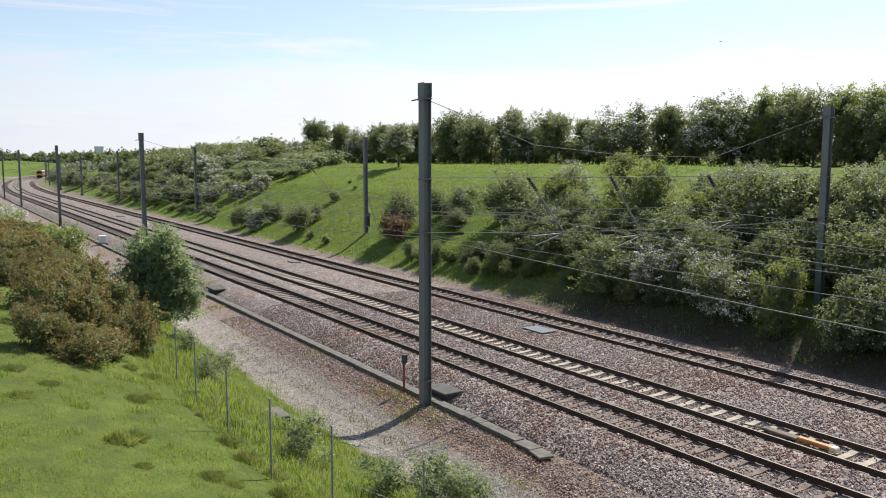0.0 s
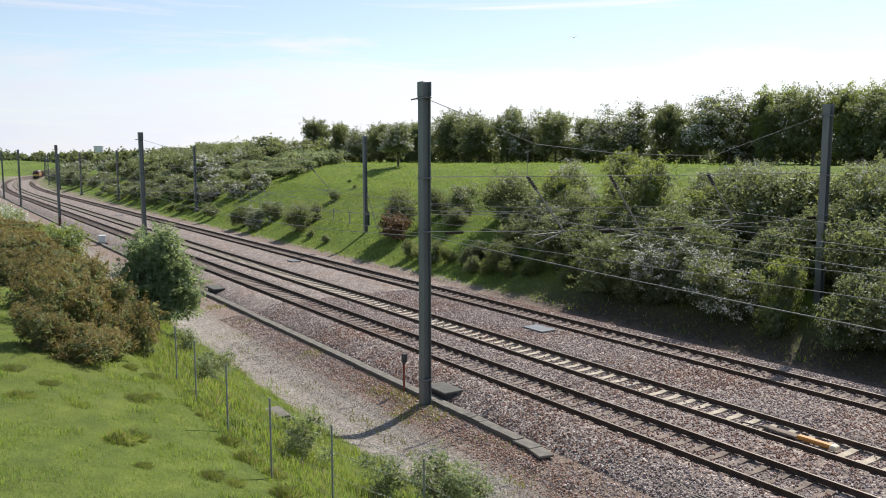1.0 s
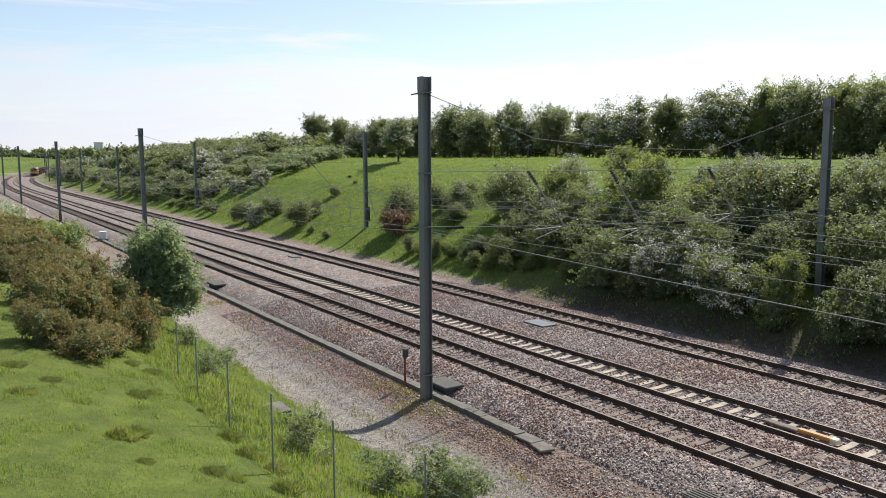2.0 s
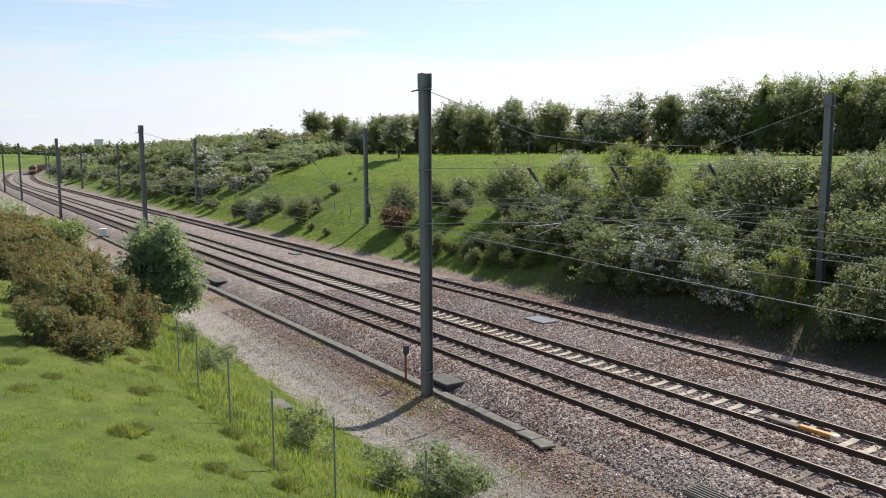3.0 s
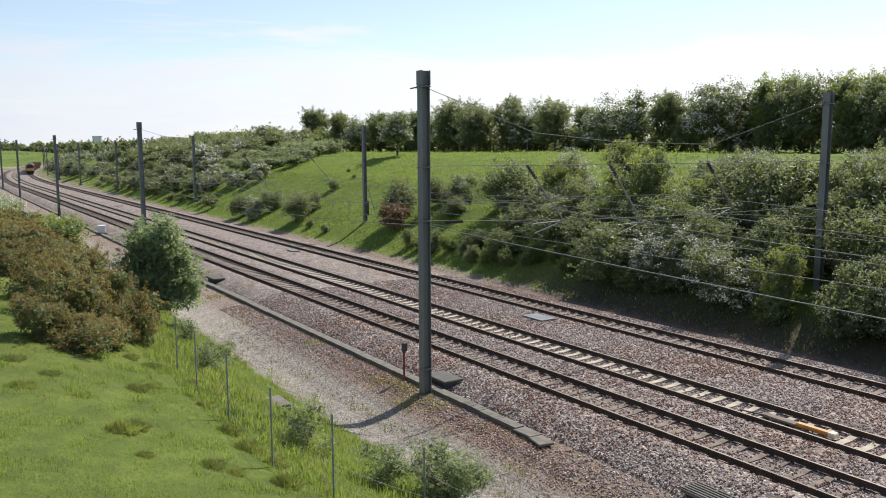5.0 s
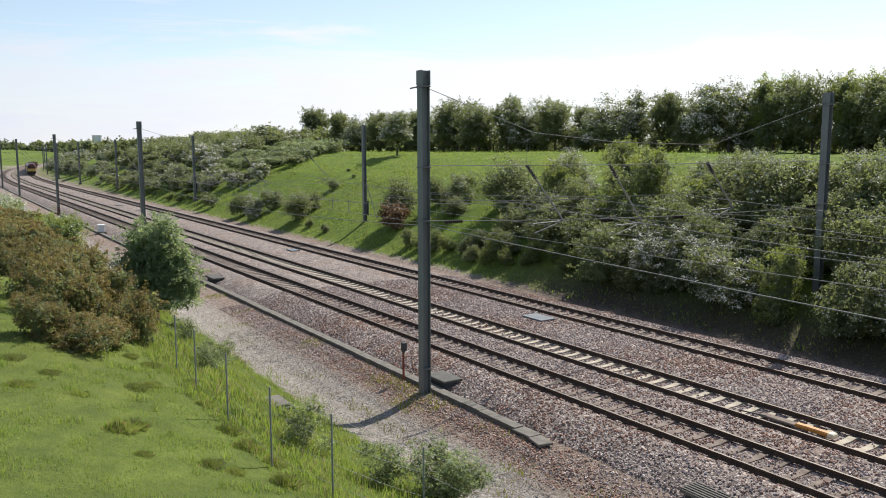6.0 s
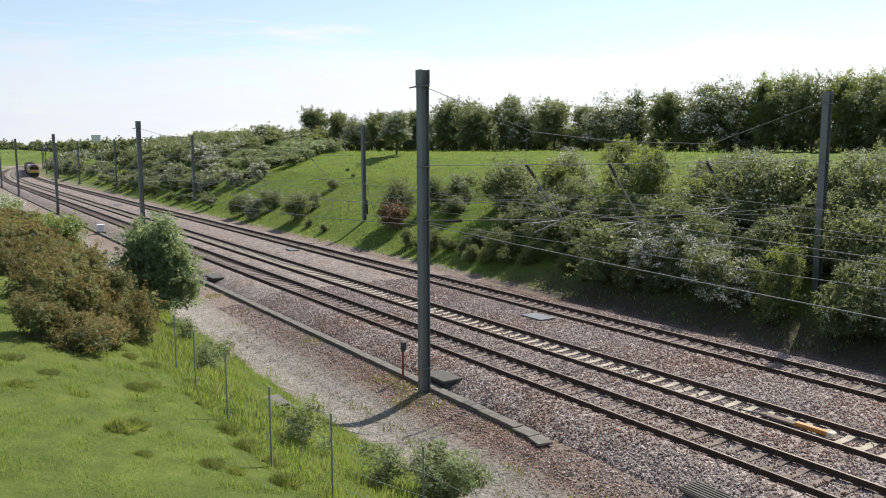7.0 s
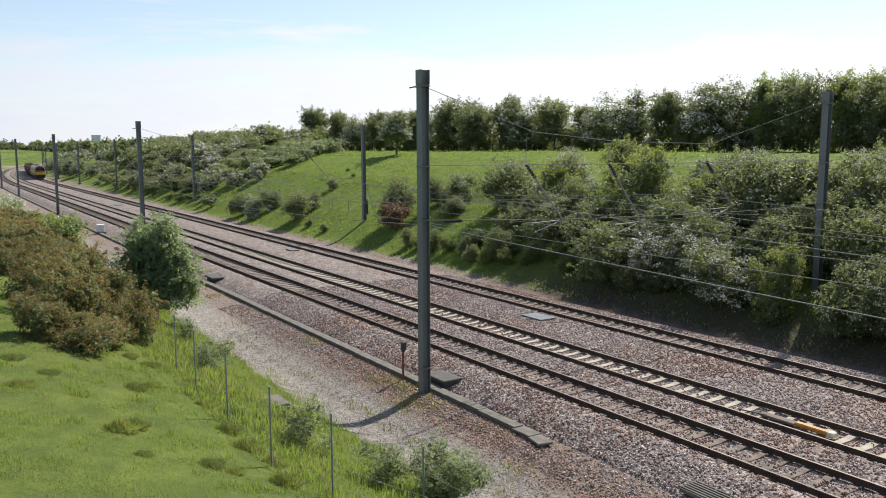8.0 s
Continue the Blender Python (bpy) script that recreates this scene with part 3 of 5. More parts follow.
# ---- vegetation ----
def clump_mesh(name, lumps, clumps, per, size, mats, blossom=0.0, seed=1, low=-0.5, radius=(0.26, 0.56), other=0.25):
    """Foliage in clumps: each clump is a tuft of small leaves at a shoot's end, some clumps run out into arching shoots,
    and broader leaves fill the inside."""
    g = np.random.default_rng(seed)
    area = np.array([r[0] * r[1] + r[1] * r[2] + r[0] * r[2] for _, r in lumps])
    pick = g.choice(len(lumps), clumps, p=area / area.sum())
    C, R = np.array([c for c, _ in lumps])[pick], np.array([r for _, r in lumps])[pick]
    d = g.normal(size=(clumps, 3))
    d /= np.linalg.norm(d, axis=1)[:, None]
    d[d[:, 2] < low, 2] *= -1
    centre = C + d * R * (1.06 - 0.5 * g.random((clumps, 1)) ** 1.5)
    rad = g.uniform(*radius, clumps)
    way = d * 0.8 + np.array([0, 0, 0.4]) + g.normal(size=(clumps, 3)) * 0.4
    way /= np.linalg.norm(way, axis=1)[:, None]
    run = np.where(g.random(clumps) < 0.34, g.uniform(0.6, 1.7, clumps), 0.12) * rad
    bloom = np.clip(blossom * g.uniform(0, 1, clumps) ** 1.2 * 3.4, 0, 0.95)
    kind = np.where(g.random(clumps) < other, 2, 0) if len(mats) > 2 else np.zeros(clumps, dtype=int)
    n = clumps * per
    own = np.repeat(np.arange(clumps), per)
    e = g.normal(size=(n, 3))
    e /= np.linalg.norm(e, axis=1)[:, None]
    along = g.random(n)
    taper = 1.0 - 0.65 * along * (run[own] > rad[own] * 0.3)
    pos = centre[own] + e * (rad[own] * taper * g.random(n) ** 0.45)[:, None] * np.array([1, 1, 0.68]) + way[own] * (along * run[own] * 1.5)[:, None]
    pos[:, 2] -= 0.25 * along ** 2 * run[own]
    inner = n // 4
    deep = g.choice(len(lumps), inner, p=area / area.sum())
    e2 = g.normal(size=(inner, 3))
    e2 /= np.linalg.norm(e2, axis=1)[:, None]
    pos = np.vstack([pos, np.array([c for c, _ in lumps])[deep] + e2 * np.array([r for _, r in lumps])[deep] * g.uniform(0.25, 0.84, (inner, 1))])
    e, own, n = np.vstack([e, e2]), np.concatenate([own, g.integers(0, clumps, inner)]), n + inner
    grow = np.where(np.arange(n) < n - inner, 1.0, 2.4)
    nor = e * 0.45 + way[own] * 0.25 + g.normal(size=(n, 3)) * 0.5 + np.array([0, 0, 0.4])
    nor /= np.linalg.norm(nor, axis=1)[:, None]
    a = np.cross(nor, g.normal(size=(n, 3)))
    a /= np.linalg.norm(a, axis=1)[:, None] + 1e-9
    b = np.cross(nor, a)
    ln = (size * g.uniform(0.6, 1.35, n) * grow)[:, None]
    verts = np.stack([pos - a * ln, pos + a * ln * 0.7 + b * ln * 0.62, pos + a * ln * 0.7 - b * ln * 0.62], axis=1).reshape(-1, 3)
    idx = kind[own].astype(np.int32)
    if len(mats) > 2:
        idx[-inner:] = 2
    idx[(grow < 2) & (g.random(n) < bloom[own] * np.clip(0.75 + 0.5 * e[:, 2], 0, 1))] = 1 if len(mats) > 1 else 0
    return mesh_of(name, verts, np.arange(3 * n).reshape(-1, 3).tolist(), mats, idx)


def random_lumps(rng, w, h, n, base=0.3):
    out = [((0, 0, h * 0.5), (w * 0.36, w * 0.36, h * 0.44))]
    for _ in range(n):
        a, q = rng.uniform(0, 2 * math.pi), rng.uniform(0.18, 0.36) * w
        r = rng.uniform(0.16, 0.28) * w
        z = rng.uniform(base, 0.86) * h
        out.append(((q * math.cos(a), q * math.sin(a), min(z, h - r * 0.7)), (r, r * rng.uniform(0.8, 1.2), r * rng.uniform(0.65, 0.95))))
    return out


def branches(rng, h, r, n, spread, z0):
    bm = bmesh.new()
    rod(bm, (0, 0, -0.3), (0, 0, h * z0), r, r * 0.75, 8)
    for _ in range(n):
        a = rng.uniform(0, 2 * math.pi)
        m = Vector((math.cos(a) * spread * 0.45, math.sin(a) * spread * 0.45, h * rng.uniform(0.4, 0.6)))
        e = Vector((math.cos(a) * spread * 0.8, math.sin(a) * spread * 0.8, h * rng.uniform(0.65, 0.85)))
        rod(bm, (0, 0, h * z0 * rng.uniform(0.7, 0.98)), m, r * 0.55, r * 0.35, 6)
        rod(bm, m, e, r * 0.35, r * 0.12, 5)
    return bm


def plant(name, label, category, w, h, mats, clumps, per, size, seed, blossom=0.0, group="", stems=5, n=9, base=0.12, trunk=0.06, z0=0.35, low=-0.7, spread=0.35, radius=(0.26, 0.56), other=0.25):
    rng = random.Random(seed)
    root = thing(name, (0, 0, 0), label, category, group)
    lumps = random_lumps(rng, w, h, n, base)
    part("trunk", branches(rng, h, trunk, stems, w * spread, z0), M_BARK, root)
    hang("crown", clump_mesh("crown", lumps, clumps, per, size, mats, blossom, seed, low, radius, other), root)
    return root


def put(proto, spots):
    """spots: rows of s, v, size, height factor, turn. The first takes the prototype itself."""
    mats = [Matrix.Translation(at_ground(s, v, -0.05)) @ Matrix.Rotation(radians(a), 4, "Z") @ Matrix.Diagonal((k, k, k * kh, 1)) for s, v, k, kh, a in spots]
    for m in mats[1:]:
        copy_thing(proto, m)
    proto.matrix_basis = mats[0]


def vegetation():
    rng = random.Random(11)
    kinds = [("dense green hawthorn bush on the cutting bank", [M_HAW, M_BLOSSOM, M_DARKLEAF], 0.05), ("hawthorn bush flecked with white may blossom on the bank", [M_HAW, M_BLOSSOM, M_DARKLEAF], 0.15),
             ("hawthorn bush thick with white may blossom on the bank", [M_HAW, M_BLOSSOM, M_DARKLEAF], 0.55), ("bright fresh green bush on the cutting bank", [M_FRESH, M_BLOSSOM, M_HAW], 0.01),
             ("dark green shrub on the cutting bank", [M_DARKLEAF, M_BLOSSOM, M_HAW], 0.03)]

    def scatter(protos, lots):
        for k, spots in zip(protos, lots):
            put(k, spots)

    def sized(s, v, w, h, w0, h0):
        """A spot whose plant is w wide and h high."""
        return (s, v, w / w0, (h / h0) / (w / w0), rng.uniform(0, 360))

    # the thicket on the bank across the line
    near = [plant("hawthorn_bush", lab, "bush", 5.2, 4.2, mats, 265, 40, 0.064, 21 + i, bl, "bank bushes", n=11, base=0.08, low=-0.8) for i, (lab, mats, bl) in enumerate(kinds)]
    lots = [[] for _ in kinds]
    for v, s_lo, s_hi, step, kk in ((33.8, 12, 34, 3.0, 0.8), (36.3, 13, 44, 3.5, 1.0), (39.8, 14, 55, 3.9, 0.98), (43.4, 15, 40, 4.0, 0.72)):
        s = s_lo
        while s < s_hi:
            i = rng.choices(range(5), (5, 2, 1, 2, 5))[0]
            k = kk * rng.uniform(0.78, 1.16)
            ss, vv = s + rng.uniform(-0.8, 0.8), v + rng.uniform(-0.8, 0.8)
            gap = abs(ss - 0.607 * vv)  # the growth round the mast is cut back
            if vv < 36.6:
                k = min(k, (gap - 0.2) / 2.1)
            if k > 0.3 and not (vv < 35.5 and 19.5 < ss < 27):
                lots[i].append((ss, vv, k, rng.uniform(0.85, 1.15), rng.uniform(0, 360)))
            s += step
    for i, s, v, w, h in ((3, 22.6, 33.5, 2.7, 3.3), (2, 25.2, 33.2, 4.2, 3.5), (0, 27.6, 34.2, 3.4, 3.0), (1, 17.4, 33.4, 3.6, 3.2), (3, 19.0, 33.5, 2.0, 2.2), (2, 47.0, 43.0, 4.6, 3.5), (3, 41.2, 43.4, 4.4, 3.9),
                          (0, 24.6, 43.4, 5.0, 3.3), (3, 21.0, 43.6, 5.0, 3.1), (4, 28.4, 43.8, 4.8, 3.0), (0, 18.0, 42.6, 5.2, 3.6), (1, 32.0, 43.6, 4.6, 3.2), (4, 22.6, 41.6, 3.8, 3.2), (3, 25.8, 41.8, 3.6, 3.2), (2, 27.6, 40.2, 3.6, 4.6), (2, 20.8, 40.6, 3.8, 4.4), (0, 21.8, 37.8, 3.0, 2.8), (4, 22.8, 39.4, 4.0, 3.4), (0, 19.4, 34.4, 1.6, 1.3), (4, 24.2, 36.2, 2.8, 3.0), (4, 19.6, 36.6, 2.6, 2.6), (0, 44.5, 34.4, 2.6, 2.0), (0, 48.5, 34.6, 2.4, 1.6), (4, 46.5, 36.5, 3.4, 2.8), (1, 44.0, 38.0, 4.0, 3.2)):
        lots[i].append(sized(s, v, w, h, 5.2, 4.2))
    # low growth at the foot of the bank
    for s in np.arange(28, 58, 1.9):
        lots[rng.choice((0, 3, 3, 0))].append((s, 33.2 + rng.uniform(-0.4, 1.6), rng.uniform(0.2, 0.4), rng.uniform(0.8, 1.2), rng.uniform(0, 360)))
    # single bushes on the grass slope
    for i, s, v, w, h in ((4, 96.8, 32.8, 3.4, 3.2), (2, 92.6, 33.0, 2.9, 2.7), (1, 92.4, 35.2, 3.0, 2.5), (4, 81.6, 33.8, 3.9, 3.7), (0, 82.6, 36.4, 2.2, 2.1), (4, 86.6, 41.0, 1.8, 1.3), (4, 93.0, 46.0, 0.8, 0.5), (4, 87.3, 44.0, 0.7, 0.4),
                          (4, 63.6, 36.9, 3.8, 4.2), (0, 62.0, 40.0, 2.8, 2.6), (1, 59.5, 40.8, 3.2, 2.6), (0, 57.5, 38.5, 2.6, 1.8), (0, 72.5, 33.2, 1.2, 0.8), (0, 77.0, 33.4, 1.0, 0.9)):
        lots[i].append(sized(s, v, w, h, 5.2, 4.2))
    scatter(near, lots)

    # scrub further along the bank, thick above and thinning out down the slope
    kinds.append(("low grey-green bramble scrub on the crest", [M_ASH, M_BLOSSOM, M_HAW], 0.03))
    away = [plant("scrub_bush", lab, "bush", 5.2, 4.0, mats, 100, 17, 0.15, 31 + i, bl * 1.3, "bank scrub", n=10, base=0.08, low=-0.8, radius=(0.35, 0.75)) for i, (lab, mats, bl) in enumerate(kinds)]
    lots = [[] for _ in kinds]
    for v in np.arange(36.0, 67.0, 2.9):
        s = float(np.interp(v, [33.4, 34.8, 38.4, 42.6, 47.8, 57.5, 61, 67], [150, 128, 116, 113, 113, 124, 140, 150]))
        while s < 238:
            ss, vv = s + rng.uniform(-1.2, 1.2), v + rng.uniform(-1.2, 1.2)
            s += rng.uniform(3.0, 4.6) * (1.0 if s < 170 else 1.7)
            if v < 50 and rng.random() < (0.12 if s < 175 else 0.45):
                continue
            low = s < 150 and v > 43
            i = 5 if low and rng.random() < 0.75 else rng.choices(range(5), (5, 4, 3, 1, 3))[0]
            k = rng.uniform(0.5, 0.8) if low or v < 42 else rng.uniform(0.75, 1.2) * (1.18 if v > 55 else 1.0)
            lots[i].append((ss, vv, k, rng.uniform(0.55, 0.75) if low else rng.uniform(0.7, 1.0), rng.uniform(0, 360)))
    for s in range(112, 200, 3):
        lots[rng.choice((0, 3, 4, 4))].append((s + rng.uniform(-1, 1), rng.uniform(33.2, 36.2), rng.uniform(0.22, 0.5), rng.uniform(0.7, 1.0), rng.uniform(0, 360)))
    for s in range(240, 430, 6):
        lots[rng.choice((0, 1, 4))].append((s + rng.uniform(-3, 3), rng.uniform(34.5, 40), rng.uniform(0.85, 1.2), rng.uniform(0.8, 1.1), rng.uniform(0, 360)))
    scatter(away, lots)
    brown = plant("brown_bush", "small reddish brown bush on the grass slope", "bush", 2.6, 1.9, [M_BROWN], 90, 40, 0.075, 41)
    put(brown, [(62.0, 35.2, 1.1, 1.1, 0)])

    # skyline row of trees along the field edge
    looks = [("tall green hawthorn tree in the field hedge", [M_HAW, M_BLOSSOM, M_DARKLEAF], 0.06), ("tall hawthorn tree flecked with white blossom", [M_HAW, M_BLOSSOM, M_DARKLEAF], 0.3),
             ("hawthorn tree covered in white may blossom", [M_HAW, M_BLOSSOM, M_DARKLEAF], 0.75), ("fresh green bushy tree in the field hedge", [M_FRESH, M_BLOSSOM, M_HAW], 0.02), ("dark leafy tree in the field hedge", [M_DARKLEAF, M_BLOSSOM, M_DARKLEAF], 0.02)]
    tall = [plant("hedgerow_tree", lab, "tree", 7.6, 7.4, mats, 400, 40, 0.095, 51 + i, bl, "hedgerow trees", 7, 13, 0.16, 0.16, 0.3, -0.75, radius=(0.35, 0.8)) for i, (lab, mats, bl) in enumerate(looks)]
    lots = [[] for _ in tall]
    for i, s, w, h in ((4, 159.1, 7.4, 9.0), (4, 143.1, 7.4, 7.4), (1, 135.8, 7.0, 6.9), (4, 129.5, 6.4, 7.0), (4, 121.0, 8.0, 6.6), (4, 112.5, 8.0, 6.6), (0, 104.8, 7.8, 8.3), (0, 97.2, 6.8, 6.9), (4, 91.6, 5.8, 7.6), (1, 86.7, 6.8, 7.2),
                       (0, 80.8, 6.0, 6.9), (4, 75.1, 5.4, 5.6), (1, 69.2, 8.6, 7.2), (4, 62.2, 5.0, 6.4), (0, 58.6, 4.4, 5.8), (2, 53.4, 9.2, 7.6), (3, 48.0, 5.8, 7.3), (0, 43.7, 6.2, 7.3), (3, 39.8, 6.4, 7.0), (0, 36.0, 6.4, 6.2), (4, 31.0, 6.4, 7.0)):
        lots[i].append(sized(s, 70.5 + rng.uniform(-0.8, 0.8), w, h, 7.6, 7.4))
    # dark undergrowth between their stems
    under = []
    for s in np.arange(30, 162, 4.2):
        under.append(sized(s + rng.uniform(-1, 1), 72.8 + rng.uniform(-0.6, 0.6), rng.uniform(4.5, 6), rng.uniform(3.2, 4.6), 7.6, 7.4))
    scatter(tall, lots)
    tall = [plant("hedgerow_tree", lab, "tree", 7.6, 7.4, mats, 150, 18, 0.185, 61 + i, bl, "hedgerow trees", 6, 13, 0.06, 0.16, 0.3, -0.9, radius=(0.45, 0.95)) for i, (lab, mats, bl) in enumerate(looks)]
    lots = [[] for _ in tall]
    lots[4] += under
    s = 150.0
    while s < 335 or not all(lots):
        lots[rng.choices(range(5), (4, 4, 3, 1, 2))[0]].append((s, 70.5 + rng.uniform(-1.5, 1.5), 0.82 * rng.choice((0.85, 0.95, 1.0, 1.08)), rng.uniform(0.8, 1.0), rng.uniform(0, 360)))
        s += rng.uniform(3.6, 5.4)
    scatter(tall, lots)
    solo = plant("field_tree", "small blossoming hawthorn tree alone in the field", "tree", 5.4, 6.4, [M_HAW, M_BLOSSOM, M_HAW], 210, 36, 0.095, 69, 0.4, "", 8, 9, 0.4, 0.15, 0.34, -0.3)
    put(solo, [(96.6, 55.4, 1.0, 1.0, 0)])

    # clipped scrub hedge on the crest
    hedge = thing("scrub_hedge", at_ground(140, 57.5), "low rounded grey-green scrub hedge along the crest", "hedge", turn=heading(140))
    r2 = random.Random(8)
    lumps = [((x, r2.uniform(-0.4, 0.4), 0.7), (2.6, 2.2, 1.5 + r2.uniform(-0.2, 0.25))) for x in np.arange(-18.5, 30, 2.0)]
    hang("foliage", clump_mesh("foliage", lumps, 900, 22, 0.12, [M_ASH, M_BLOSSOM, M_HAW], 0.02, 71), hedge)

    # gorse on the near bank
    gorse = [plant("gorse_bush", lab, "bush", 3.0, 1.9, [M_GORSE, M_STRAW, M_DARKLEAF], cl, 44, size, 81 + i, 0.02, "gorse bushes", 7, 12, 0.08, 0.03, 0.3, -0.5, 0.3, (0.13, 0.34), 0.12)
             for i, (lab, cl, size) in enumerate((("brownish green gorse bush on the grass bank", 250, 0.04), ("low brown gorse bush on the grass bank", 250, 0.04), ("brownish gorse bush high on the grass bank", 90, 0.066)))]
    lots = [[], [], []]
    for s, v, w, h in ((27.6, 2.7, 2.0, 1.4), (26.3, 3.9, 2.2, 1.1), (27.3, 4.4, 1.9, 1.1), (30.0, 5.9, 2.3, 1.8), (32.6, 4.3, 2.8, 2.2), (34.6, 5.6, 2.8, 2.0), (35.8, 3.9, 3.0, 2.3), (38.4, 5.2, 3.0, 2.2), (38.0, 6.6, 2.0, 1.3)):
        lots[rng.randrange(2)].append(sized(s, v, w, h, 3.0, 1.9))
    for s in np.arange(41, 76, 2.6):
        for v in (1.6, 3.6, 5.4, 6.6):
            if v < 2 and s < 52 or v < 4 and s < 43:
                continue
            h = rng.uniform(1.4, 2.3) if v < 6 else rng.uniform(0.9, 1.4)
            lots[2 if s > 47 else rng.randrange(2)].append(sized(s + rng.uniform(-0.9, 0.9), v + rng.uniform(-0.6, 0.5), rng.uniform(2.2, 3.4), h, 3.0, 1.9))
    scatter(gorse, lots)
    put(plant("hawthorn_bush", "pale blossoming bush beside the railway path", "bush", 4.4, 3.0, [M_ASH, M_BLOSSOM, M_HAW], 210, 30, 0.09, 91, 0.35, "cess bushes"),
        [(104, 7.2, 1.0, 1.0, 0), (112, 7.6, 1.1, 0.95, 90), (121, 8.0, 1.0, 0.9, 200), (98, 5.5, 0.9, 1.0, 20), (88, 5.0, 0.9, 1.0, 20)])
    put(plant("hawthorn_bush", "leafy green bush beside the railway path", "bush", 3.8, 2.6, [M_FRESH, M_BLOSSOM, M_ASH], 200, 34, 0.075, 92, 0.02, "cess bushes"),
        [(68.6, 8.7, 1.0, 1.0, 0), (73.5, 9.0, 0.9, 1.0, 130), (79, 8.4, 0.9, 1.0, 60)])
    ash = thing("young_ash_tree", (0, 0, 0), "young leafy ash tree beside the railway path", "tree")
    r3 = random.Random(95)
    lumps = [((0, 0, 2.9), (1.2, 1.2, 1.7)), ((-0.75, 0.2, 3.7), (0.85, 0.9, 1.0)), ((0.6, -0.1, 4.1), (0.85, 0.85, 0.95)), ((1.15, 0.1, 2.6), (0.85, 0.9, 1.1)), ((-1.15, 0, 2.5), (0.8, 0.9, 1.0)), ((0.5, -0.5, 1.3), (1.3, 1.0, 0.8)), ((-0.6, 0.4, 1.3), (1.0, 1.0, 0.8)), ((1.35, 0.3, 1.5), (0.75, 0.75, 0.9))]
    part("trunk", branches(r3, 5.1, 0.08, 11, 1.7, 0.25), M_BARK, ash)
    hang("crown", clump_mesh("crown", lumps, 460, 44, 0.058, [M_ASH, M_BLOSSOM, M_ASH], 0.0, 95, -0.85, (0.22, 0.46), 0.15), ash)
    put(ash, [(38.7, 8.9, 1.0, 1.0, -8)])
    put(plant("leafy_shrub", "leafy green shrub on the gravel verge", "bush", 2.5, 1.75, [M_ASH, M_BLOSSOM, M_HAW], 270, 40, 0.028, 96, 0.0, "", 9, 13, 0.1, 0.025, 0.3, -0.7, 0.4, (0.1, 0.25)), [(15.2, 10.05, 0.84, 1.0, 0)])
    put(plant("sapling_shrub", "thin open willow shrub by the fence", "bush", 1.8, 1.7, [M_ASH, M_BLOSSOM, M_HAW], 75, 26, 0.032, 97, 0.0, "verge saplings", 12, 8, 0.15, 0.016, 0.3, -0.8, 0.4, (0.12, 0.28)),
        [(18.2, 7.7, 0.85, 0.95, 0), (16.0, 8.8, 0.8, 0.9, 100), (28.4, 8.4, 0.75, 0.9, 50), (30.6, 9.6, 0.6, 0.9, 10), (26.5, 7.6, 0.6, 1.1, 80), (33.5, 8.8, 0.7, 1.0, 150)])

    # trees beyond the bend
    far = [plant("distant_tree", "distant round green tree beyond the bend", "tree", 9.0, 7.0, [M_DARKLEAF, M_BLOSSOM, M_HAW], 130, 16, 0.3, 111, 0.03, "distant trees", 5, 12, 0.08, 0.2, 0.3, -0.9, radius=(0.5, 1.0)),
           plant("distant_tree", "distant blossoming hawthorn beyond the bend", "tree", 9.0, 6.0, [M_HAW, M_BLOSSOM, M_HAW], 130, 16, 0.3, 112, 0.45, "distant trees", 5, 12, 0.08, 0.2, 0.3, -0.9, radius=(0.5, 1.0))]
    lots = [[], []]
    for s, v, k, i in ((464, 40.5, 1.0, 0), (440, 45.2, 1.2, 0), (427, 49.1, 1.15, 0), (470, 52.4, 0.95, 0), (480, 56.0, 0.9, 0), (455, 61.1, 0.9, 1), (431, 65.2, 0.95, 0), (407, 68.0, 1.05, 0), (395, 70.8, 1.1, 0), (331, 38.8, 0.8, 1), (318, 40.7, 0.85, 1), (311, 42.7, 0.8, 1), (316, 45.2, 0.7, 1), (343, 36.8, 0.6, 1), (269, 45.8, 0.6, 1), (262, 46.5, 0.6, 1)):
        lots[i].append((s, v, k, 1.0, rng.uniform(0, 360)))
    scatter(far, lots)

    # tussocks in the near grass
    tuft = thing("grass_tussock", (0, 0, 0), "brownish green rough grass tussock in the meadow", "grass tussock", "tussocks")
    g = np.random.default_rng(77)
    verts, faces, idx = [], [], []
    for _ in range(1500):
        a, r = g.uniform(0, 6.283), 0.5 * g.random() ** 0.5
        h = g.uniform(0.16, 0.36) * (1.05 - 1.7 * r)
        x, y, out = math.cos(a) * r, math.sin(a) * r, g.uniform(-0.25, 0.3)
        q = len(verts)
        t = g.uniform(0, 6.283)
        verts += [(x - 0.009 * math.cos(t), y - 0.009 * math.sin(t), 0), (x + 0.009 * math.cos(t), y + 0.009 * math.sin(t), 0), (x * (1 + out) + 0.01, y * (1 + out), h * 0.6), (x * (1 + 2 * out), y * (1 + 2 * out), h * g.uniform(0.75, 1.0))]
        faces.append((q, q + 1, q + 2, q + 3))
        idx.append(int(g.choice(3, p=(0.6, 0.36, 0.04))))
    hang("tuft", mesh_of("tuft", verts, faces, [M_BLADE, M_STRAW, M_GORSE], idx), tuft)
